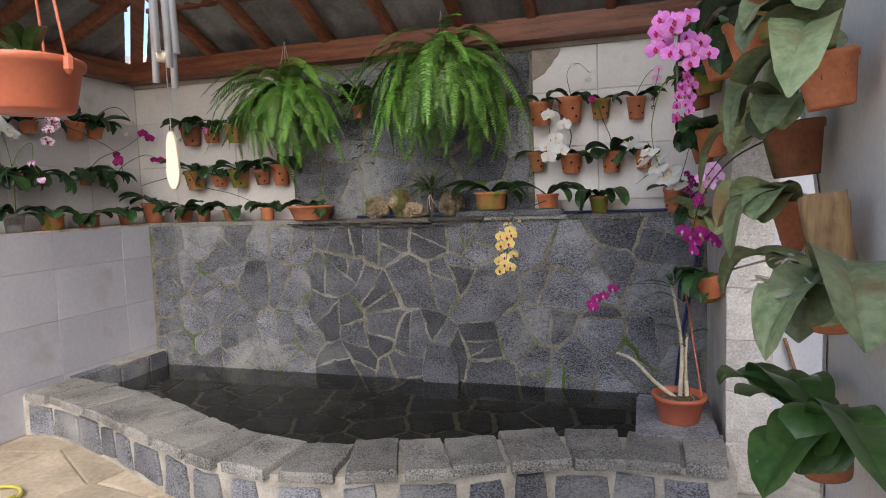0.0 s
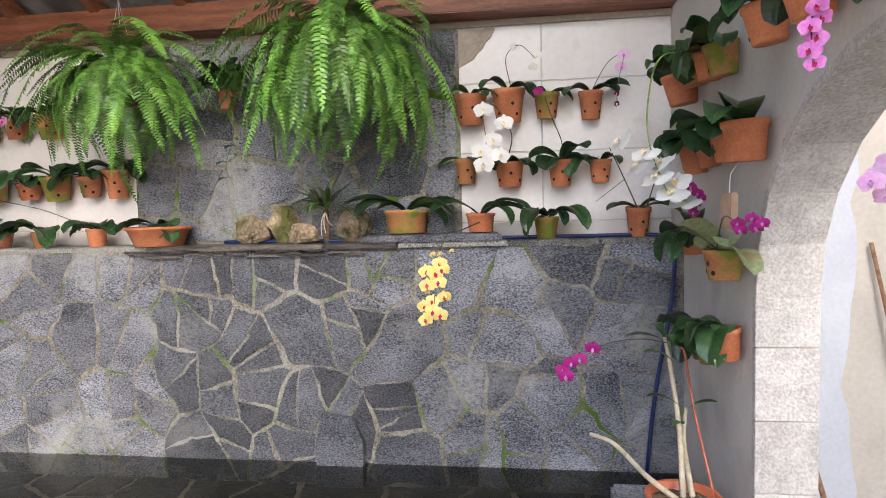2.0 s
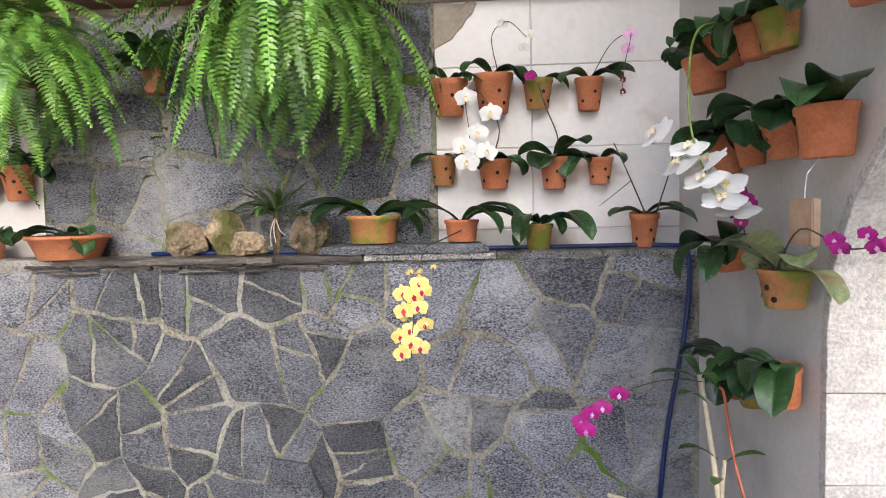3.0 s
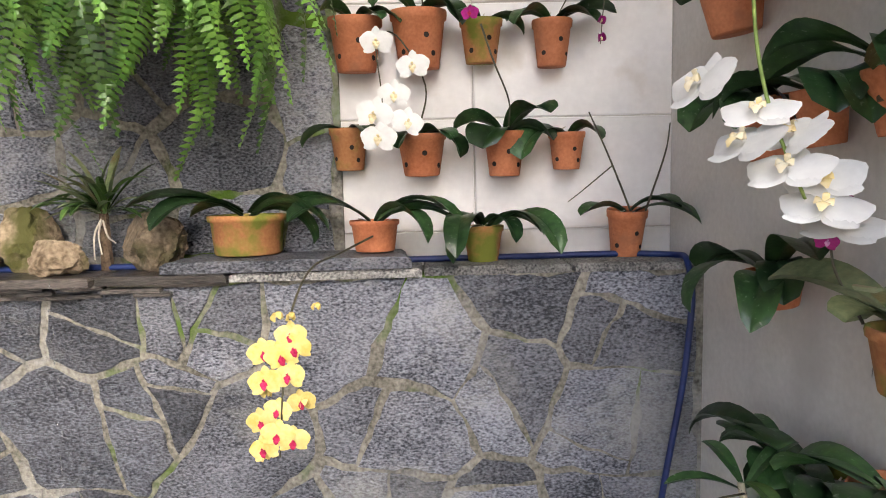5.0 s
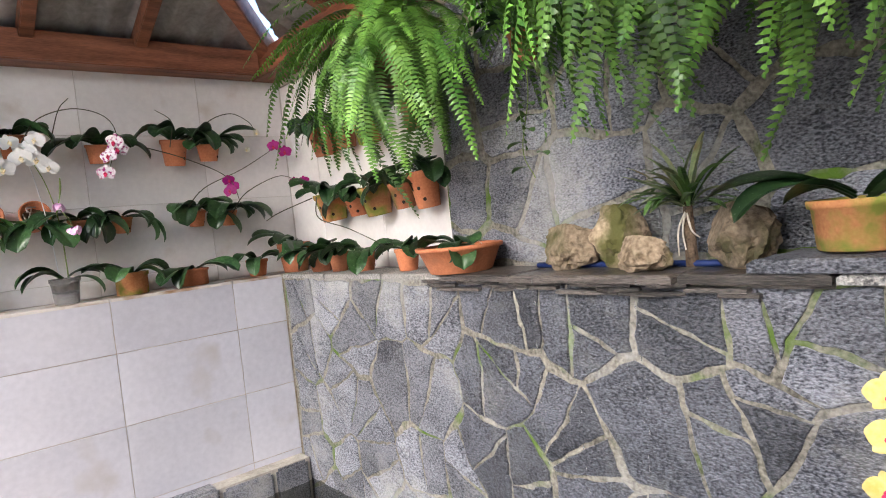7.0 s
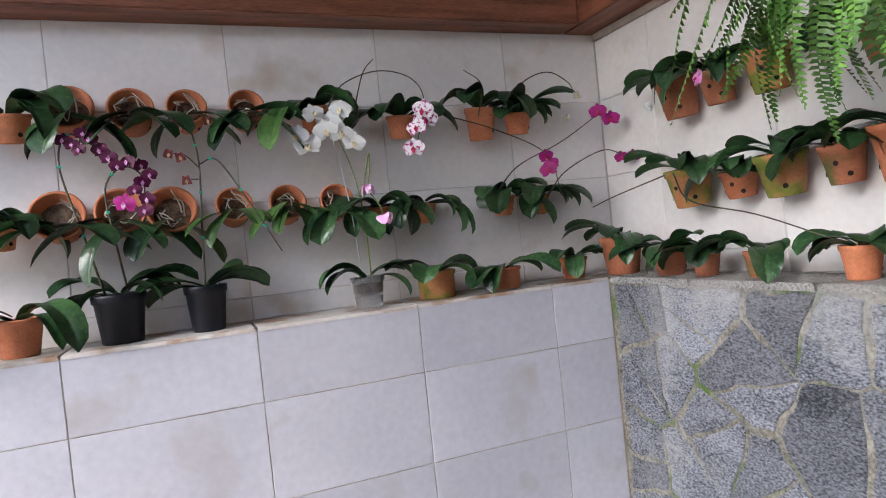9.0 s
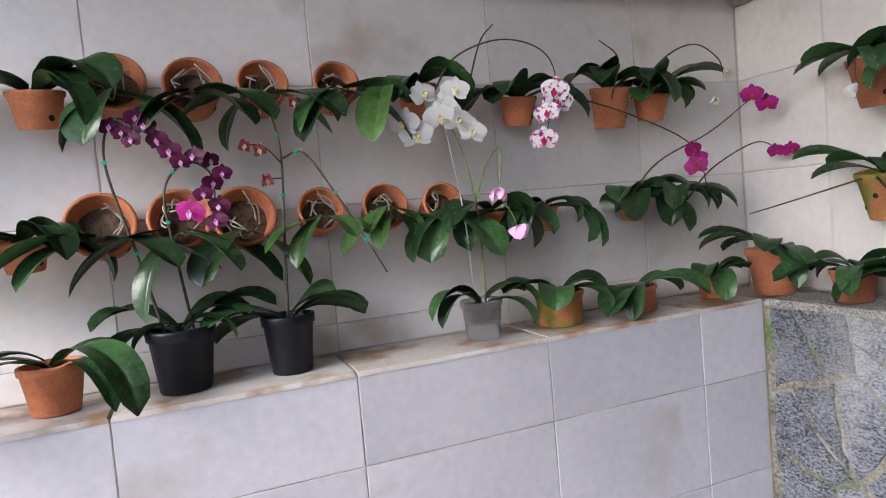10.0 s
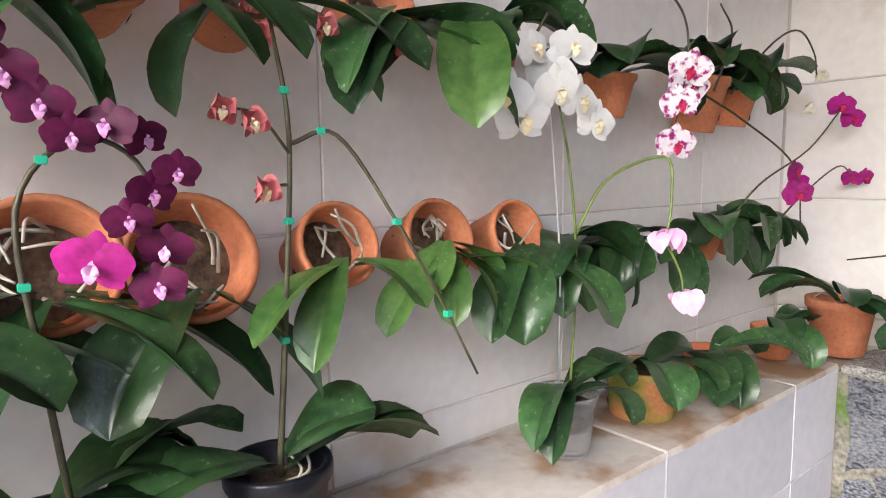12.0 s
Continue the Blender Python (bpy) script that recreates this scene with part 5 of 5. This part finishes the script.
def fern(at, count, seed, scale, label):
    g = random.Random(seed)
    ob = thing("fern", at, label, "fern", "hanging ferns")
    bm = pot_bm(0.10, 0.12, 0.75)
    part("pot", bm, M_CLAY_DARK, ob, "", True)
    part("soil", lathe([(0, -0.02), (0.088, -0.025), (0.085, -0.06)], 16), M_BARK, ob)
    for s in (0, 120, 240):
        a = radians(s)
        part("wire", tube([(0.1 * math.cos(a), 0.1 * math.sin(a), 0), (0.03 * math.cos(a), 0.03 * math.sin(a), 0.22), (0, 0, 0.36)], 0.0012, 0.0012, 4), M_STEEL, ob)
    for i in range(count):
        f = new("frond", fronds[g.randrange(10)])
        f.parent = ob
        az = g.uniform(0, 360) if i % 3 else g.uniform(180, 360)
        k = scale * g.uniform(0.7, 1.08)
        lean = g.uniform(-42, 35)
        if math.sin(radians(az)) > 0.2:
            k *= 0.6
        f.matrix_basis = pose(0.03 * math.cos(radians(az)), 0.03 * math.sin(radians(az)), -0.01, g.uniform(-25, 25), lean, az) @ Matrix.Scale(k, 4)
    return ob


fern((1.25, -0.10, 1.95), 165, 3, 0.84, "lush green sword fern in a hanging pot")
fern((2.29, -0.08, 2.02), 235, 4, 0.98, "large lush sword fern with long hanging fronds")
syn = thing("climbing_plant", (1.68, 0.06, 1.90), "small arrow-leaved green plant on the stone panel", "plant")
part("pot", pot_bm(0.05, 0.09), M_CLAY_DARK, syn, "", True)
for k in range(34):
    part("leaf", leaf_bm((rng.uniform(-0.03, 0.03), rng.uniform(-0.05, 0), rng.uniform(-0.02, 0.06)), rng.uniform(170, 370), rng.uniform(10, 75), rng.uniform(0.11, 0.21), 0.05, rng.uniform(50, 120)), M_LEAF_LIGHT if k % 3 == 0 else M_LEAF, syn, "", True)
part("runner", tube([(0.02, -0.03, 0), (0.05, -0.06, -0.2), (0.0, -0.05, -0.36), (0.03, -0.04, -0.45)], 0.002, 0.0015, 5), M_STEM_G, syn)
for k in range(9):
    part("leaf", leaf_bm((0.03 + 0.03 * math.sin(k * 2), -0.055, -0.12 - 0.037 * k), 200 + 140 * (k % 2), 10, 0.06, 0.03, 60), M_LEAF_LIGHT, syn, "", True)

# ---- rocks and air plant on the ledge ----


def rock(at, size, seed, label, turn=0):
    bm = bmesh.new()
    bmesh.ops.create_icosphere(bm, subdivisions=4, radius=0.5)
    for v in bm.verts:
        d = v.co.normalized()
        k = 1 + 0.30 * noise.noise(d * 1.6 + Vector((seed, 0, 0))) + 0.16 * noise.noise(d * 4.5 + Vector((0, seed, 0))) + 0.07 * noise.noise(d * 11) + 0.03 * noise.noise(d * 27)
        co = d * 0.5 * k
        for ax in (Vector((0.7, -0.6, 0.4)), Vector((-0.5, -0.7, 0.5)), Vector((0.1, 0.3, 0.95))):
            ax = ax.normalized()
            over = co.dot(ax) - 0.37
            if over > 0:
                co -= ax * over * 0.92
        v.co = co
    low = min(v.co.z for v in bm.verts)
    for v in bm.verts:
        v.co = Vector((v.co.x * size[0], v.co.y * size[1], max(v.co.z - low - 0.06, 0) * size[2]))
    ob = part("rock", bm, M_ROCK)
    ob.matrix_basis = pose(*at, 0, 0, turn)
    return tagged(ob, label, "rock", "rocks on the ledge")


Z1 = LEDGE + 0.002
rock((1.76, 0.09, Z1), (0.165, 0.12, 0.15), 1.0, "pale yellow-grey rough rock on the slate ledge", 10)
rock((1.92, 0.12, Z1), (0.145, 0.11, 0.19), 5.0, "tall mossy rough rock on the slate ledge", 30)
rock((2.04, 0.03, Z1), (0.135, 0.10, 0.11), 9.0, "rounded pinkish rock on the slate ledge", 0)
rock((2.27, 0.10, Z1), (0.18, 0.13, 0.175), 14.0, "brown mossy boulder on the slate ledge", -20)
air = thing("air_plant", (2.12, 0.13, LEDGE), "spiky bromeliad tuft growing among the rocks", "plant")
for k in range(44):
    part("leaf", leaf_bm((rng.uniform(-0.015, 0.015), rng.uniform(-0.02, 0.01), 0.16), rng.uniform(150, 390), rng.uniform(15, 85), rng.uniform(0.12, 0.21), 0.02, rng.uniform(20, 110)), M_LEAF_LIGHT if k % 2 else M_LEAF_OLD, air, "", True)
part("stem", tube([(0, 0, 0.0), (0.005, -0.01, 0.08), (0, 0, 0.17)], 0.018, 0.012, 8), M_BARK, air)
for k in (1, 2, 4):
    part("root", tube([(0, -0.01, 0.15), (0.012 * (k - 2), -0.035, 0.10), (0.02 * (k - 2) + 0.01, -0.045, 0.02 + 0.015 * k)], 0.003, 0.002, 5), M_ROOT, air)

# ---- hose, sticks, chime, hanging pot ----
hose = thing("hose", (3.0, 0.1, LEDGE), "thin blue hose along the ledge and down the corner", "hose")
under(part("tube", tube([(1.6, 0.12, LEDGE + 0.012), (2.4, 0.125, LEDGE + 0.01), (3.2, 0.128, LEDGE + 0.01), (3.66, 0.10, LEDGE + 0.01), (3.70, -0.02, LEDGE - 0.02), (3.69, -0.03, 0.9), (3.62, -0.04, 0.5), (3.58, -0.05, 0.14)], 0.009, 0.009, 8), M_HOSE, None, "", True), hose)
for a, b, c in (((4.22, -0.36, -0.02), (4.075, -0.31, 0.55), 0.011), ((4.54, -0.40, -0.02), (4.34, -0.30, 1.15), 0.009)):
    stick = tagged(part("stick", tube([a, (Vector(a) + Vector(b)) / 2 + Vector((0.006, 0, 0)), b], c, c * 0.8, 8), M_STICK, None, "", True), "brown stick leaning on the yard wall", "stick", "sticks by the wall")
chime = thing("wind_chime", (2.40, -2.52, 2.04), "aluminium tube wind chime with a pale wooden sail", "wind chime")
for k, (dx, dy, l) in enumerate(((-0.026, 0, 0.46), (0.004, -0.026, 0.40), (0.030, 0.004, 0.40), (0.002, 0.026, 0.47), (0.016, -0.004, 0.43))):
    part("tube", tube([(dx * 0.6, dy, 0.0), (dx, dy, -l)], 0.008, 0.008, 10, None, 0), M_STEEL, chime, "", True)
part("striker", lathe([(0, -0.415), (0.016, -0.415), (0.018, -0.405), (0.016, -0.395), (0, -0.395)], 16), M_BLOND, chime, "", True)
part("top_disc", lathe([(0, 0.03), (0.04, 0.03), (0.042, 0.04), (0.04, 0.05), (0, 0.05)], 20), M_BLOND, chime, "", True)
part("cord", tube([(0, 0, 1.45), (0, 0, 0.05), (0.002, 0, -0.3), (0.004, 0, -0.58)], 0.001, 0.001, 4), M_STEEL, chime)
bm = bmesh.new()
ring = [Vector((0.018 * math.cos(t) * (1 if math.sin(t) < 0 else 0.8), 0, 0.045 * math.sin(t) + 0.02 * math.copysign(1, math.sin(t)))) for t in [2 * math.pi * i / 28 for i in range(28)]]
lo, hi = [bm.verts.new(p + Vector((0.004, -0.0035, -0.635))) for p in ring], [bm.verts.new(p + Vector((0.004, 0.0035, -0.635))) for p in ring]
bm.faces.new(lo)
bm.faces.new(hi)
for i in range(28):
    bm.faces.new((lo[i], lo[(i + 1) % 28], hi[(i + 1) % 28], hi[i]))
part("sail", bm, M_BLOND, chime)
hang = potted((2.09, -2.6, 1.64), 0.118, 0.115, M_PLASTIC_RED, -90, 0, 4, 0.12, 0.03, 160, group="", holes=False, taper=0.78, leaf=M_LEAF_LIGHT, label="hanging orange-red plastic pot with a young plant", name="hanging_pot", droop=(20, 60), rise=(40, 70))
for a in (0, 120, 240):
    c, s = math.cos(radians(a)), math.sin(radians(a))
    part("hanger", tube([(0.122 * c, 0.122 * s, 0.09), (0.06 * c, 0.06 * s, 0.42), (0, 0, 0.72)], 0.0035, 0.003, 6), M_PLASTIC_RED, hang)
    part("hook", lathe([(0.004, 0.075), (0.012, 0.085), (0.012, 0.11), (0.004, 0.12)], 8), M_PLASTIC_RED, hang).location = (0.122 * c, 0.122 * s, 0)
part("cord", tube([(0, 0, 0.72), (0, 0, 1.82)], 0.002, 0.002, 4, None, 0), M_STEEL, hang)
coil = tagged(part("garden_hose", tube([(0.62 + 0.12 * math.cos(t), -1.75 + 0.12 * math.sin(t), 0.012 + 0.003 * t) for t in [0.5 * i for i in range(14)]], 0.009, 0.009, 8), M_YHOSE, None, "", True), "yellow-green garden hose coiled on the flagstones", "hose")

# ---- water running over the slate lip ----
M_DROP = bpy.data.materials.new("water_drop")
M_DROP.use_nodes = True
db = M_DROP.node_tree.nodes["Principled BSDF"]
db.inputs["Base Color"].default_value = (0.9, 0.93, 0.95, 1)
db.inputs["Roughness"].default_value = 0.05
db.inputs["Transmission Weight"].default_value = 0.8
db.inputs["IOR"].default_value = 1.33
for x, out in ((1.72, 0.055), (1.86, 0.06), (2.06, 0.05)):
    run = thing("water_trickle", (x, -out, LEDGE), "thin trickle of water drops falling from the slate lip", "water", "trickles on the fountain wall")
    z = 0.0
    while z > -1.0:
        ln = rng.uniform(0.008, 0.03)
        bm = lathe([(0, 0), (0.0016, -ln * 0.6), (0.0022, -ln * 0.8), (0, -ln)], 6)
        bmesh.ops.translate(bm, verts=bm.verts, vec=(rng.uniform(-0.006, 0.006), rng.uniform(-0.006, 0.004), z))
        part("drop", bm, M_DROP, run, "", True)
        z -= ln + rng.uniform(0.004, 0.05)

# ---- pieces of walls and floors ----
SEEDS = [(0.13, 1.04), (0.42, 1.08), (0.83, 1.07), (1.18, 1.06), (1.49, 1.06), (1.89, 1.06), (2.14, 1.05), (2.37, 1.05), (2.79, 1.04), (3.03, 0.95), (3.27, 1.1), (3.52, 1.03),
         (0.22, 0.82), (0.62, 0.85), (0.87, 0.71), (0.48, 0.63), (0.33, 0.48), (0.64, 0.56), (0.12, 0.47), (1.07, 0.71), (1.47, 0.82), (1.76, 0.65), (2.02, 0.76), (2.26, 0.82),
         (2.49, 0.66), (2.94, 0.7), (3.21, 0.86), (3.49, 0.74), (0.45, 0.29), (0.18, 0.28), (0.67, 0.3), (1.05, 0.42), (1.25, 0.43)]
SEEDS2 = [(1.38, 0.5), (1.6, 0.48), (1.79, 0.48), (2.04, 0.39), (2.19, 0.29), (1.99, 0.18), (1.08, 0.21), (1.52, 0.23), (2.52, 0.37), (2.65, 0.41), (2.83, 0.26), (2.9, 0.51), (3.17, 0.43), (3.05, 0.3), (3.46, 0.44), (3.29, 0.28), (2.54, 0.21), (0.9, 0.12), (0.3, 0.1), (3.6, 0.15)]
upright = Matrix(((1, 0, 0, 0), (0, 0, -1, 0), (0, 1, 0, 0), (0, 0, 0, 1)))
area = [(0.012, 0.02), (RIGHT - 0.012, 0.02), (RIGHT - 0.012, LEDGE - 0.022), (0.012, LEDGE - 0.022)]
wall_cells = rubble(SEEDS + SEEDS2, area, 0.018, 5, lambda x, z: 0.030 if 1.25 < x < 2.5 else 0.055)
wet = [c for c in wall_cells if 1.3 < sum(v.x for v in c) / len(c) < 2.6 - 0.3 * (sum(v.y for v in c) / len(c))]
dry = [c for c in wall_cells if c not in wet]
stones(wall_stone, dry, Matrix.Translation((0, 0.011, 0)) @ upright, 0.011, M_STONE, "stone", 0.007)
stones(wall_stone, wet, Matrix.Translation((0, 0.011, 0)) @ upright, 0.011, M_STONE_WET, "stone", 0.007)
pts = [(1.1 + 0.34 * i + rng.uniform(-0.1, 0.1), 1.2 + 0.27 * j + rng.uniform(-0.08, 0.08)) for i in range(6) for j in range(5)]
panel = tagged(part("stone_panel", box((1.08, BACK - 0.022, LEDGE), (2.77, BACK, BEAM - 0.032)), M_MORTAR), "panel of grey granite crazy paving on the back wall", "wall panel", kind="structure")
stones(panel, rubble(pts, [(1.085, LEDGE + 0.01), (2.755, LEDGE + 0.01), (2.755, BEAM - 0.04), (1.085, BEAM - 0.04)], 0.028, 9, lambda x, z: 0.07), Matrix.Translation((0, BACK - 0.017, 0)) @ upright, 0.011, M_STONE, "stone", 0.007)
bm = stone_bm([Vector((2.765, 1.98)), Vector((2.84, 2.02)), Vector((2.93, 2.12)), Vector((2.95, 2.165)), Vector((2.765, 2.165))], 0.01, 3, 0.012, 0.03)
bmesh.ops.transform(bm, matrix=Matrix.Translation((0, BACK - 0.004, 0)) @ upright, verts=bm.verts)
under(part("bare_patch", bm, M_PATCH, None, "patch of bare brown render"), wall_back)
flat = Matrix.Translation((0, 0, 0.012))
pts = [(0.12 + 0.3 * i + rng.uniform(-0.11, 0.11), -0.1 - 0.27 * j + rng.uniform(-0.1, 0.1)) for i in range(13) for j in range(7)]
paving = []
for c in cells(pts, [(0.0, -1.74), (RIGHT - 0.01, -1.74), (RIGHT - 0.01, 0.0), (0.0, 0.0)], 0.03):
    if sum(v.y - curb_y(v.x) for v in c) / len(c) > 0.0:
        paving.append([Vector((v.x, max(v.y, curb_y(v.x) - 0.08))) for v in c])
stones(pond, paving, flat, 0.012, M_POND, "stone", 0.012)
# ledge coping
x = 0.0
for w, out in ((0.42, 0.0), (0.45, 0.004), (0.40, 0.0), (0.34, 0.03), (0.55, 0.045), (0.34, 0.03), (0.50, 0.02), (0.40, 0.0), (0.35, 0.004)):
    wet = 1.2 < x < 2.4
    bm = stone_bm([Vector((x + 0.004, -out)), Vector((min(x + w, RIGHT) - 0.004, -out)), Vector((min(x + w, RIGHT) - 0.004, BACK - 0.024)), Vector((x + 0.004, BACK - 0.024))], 0.022, x * 7, 0.006, 0.05)
    bmesh.ops.translate(bm, verts=bm.verts, vec=(0, 0, LEDGE - 0.021))
    for v in bm.verts:
        v.co.y = min(v.co.y, BACK - 0.023)
    under(part("coping_slab", bm, M_SLATE if wet else M_SLAB), wall_stone)
    x += w
# thin broken slates in layers under the wet lip
for k in range(16):
    x = 1.12 + 0.082 * k + rng.uniform(-0.03, 0.03)
    w, out, low = rng.uniform(0.08, 0.20), rng.uniform(0.008, 0.034), (0.010, 0.022, 0.033)[k % 3]
    bm = stone_bm([Vector((x, -out)), Vector((x + w * 0.4, -out - rng.uniform(-0.01, 0.02))), Vector((x + w, -out + rng.uniform(0, 0.02))), Vector((x + w, 0.03)), Vector((x, 0.03))], 0.010, k * 5.1, 0.006, 0.03)
    bmesh.ops.translate(bm, verts=bm.verts, vec=(0, 0, LEDGE - 0.021 - low))
    under(part("slate", bm, M_SLATE), wall_stone)
# glazed tiles
COLS = [-0.26 - 0.535 * i for i in range(13)]
ys = sorted(ladder(-7.0, -0.002, COLS))
zs = ladder(0.0, LEDGE - 0.004, [0.275, 0.615, 0.93])
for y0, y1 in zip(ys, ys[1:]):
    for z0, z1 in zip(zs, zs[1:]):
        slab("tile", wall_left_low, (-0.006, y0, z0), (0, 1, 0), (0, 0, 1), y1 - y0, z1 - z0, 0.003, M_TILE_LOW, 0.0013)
    slab("ledge_tile", wall_left_low, (LEFT + 0.007, y0, LEDGE - 0.012), (1, 0, 0), (0, 1, 0), -LEFT - 0.006, y1 - y0, 0.012, M_LEDGE)
zs = ladder(LEDGE, BEAM, [1.245, 1.575, 1.905])
ys = sorted(ladder(-7.0, BACK - 0.007, [-0.224 - 0.545 * i for i in range(13)]))
for y0, y1 in zip(ys, ys[1:]):
    for z0, z1 in zip(zs, zs[1:]):
        slab("tile", wall_left, (LEFT, y0, z0), (0, 1, 0), (0, 0, 1), y1 - y0, z1 - z0, 0.003, M_TILE, 0.0012)
for a, b in ((LEFT + 0.007, 1.08), (2.762, RIGHT - 0.001)):
    xs = ladder(a, b, [0.07, 0.605, 3.16])
    for x0, x1 in zip(xs, xs[1:]):
        for z0, z1 in zip(zs, zs[1:]):
            slab("tile", wall_back, (x0, BACK, z0), (1, 0, 0), (0, 0, 1), x1 - x0, z1 - z0 - (0.03 if z1 == BEAM else 0), 0.006, M_TILE, 0.0012)
# flagstones of the patio
pts = [(0.2 + 0.5 * i + rng.uniform(-0.18, 0.18), -1.2 - 0.45 * j + rng.uniform(-0.16, 0.16)) for i in range(8) for j in range(10)]
stones(floor, cells(pts, [(0.0, -5.6), (RIGHT - 0.01, -5.6), (RIGHT - 0.01, -0.95), (0.0, -0.95)], 0.006), Matrix.Translation((0, 0, -0.012)), 0.010, M_FLOOR, "flagstone", 0.006)

# a thicker slate laid on the ledge under two of the pots
slate = thing("slate_slab", (2.6, 0.1, LEDGE), "loose grey slate slab lying on the fountain ledge", "stone slab")
bm = stone_bm([Vector((2.33, -0.03)), Vector((2.97, -0.025)), Vector((2.95, 0.2)), Vector((2.35, 0.2))], 0.03, 77, 0.006, 0.04)
bmesh.ops.translate(bm, verts=bm.verts, vec=(0, 0, LEDGE + 0.004))
under(part("slab", bm, M_STONE), slate)
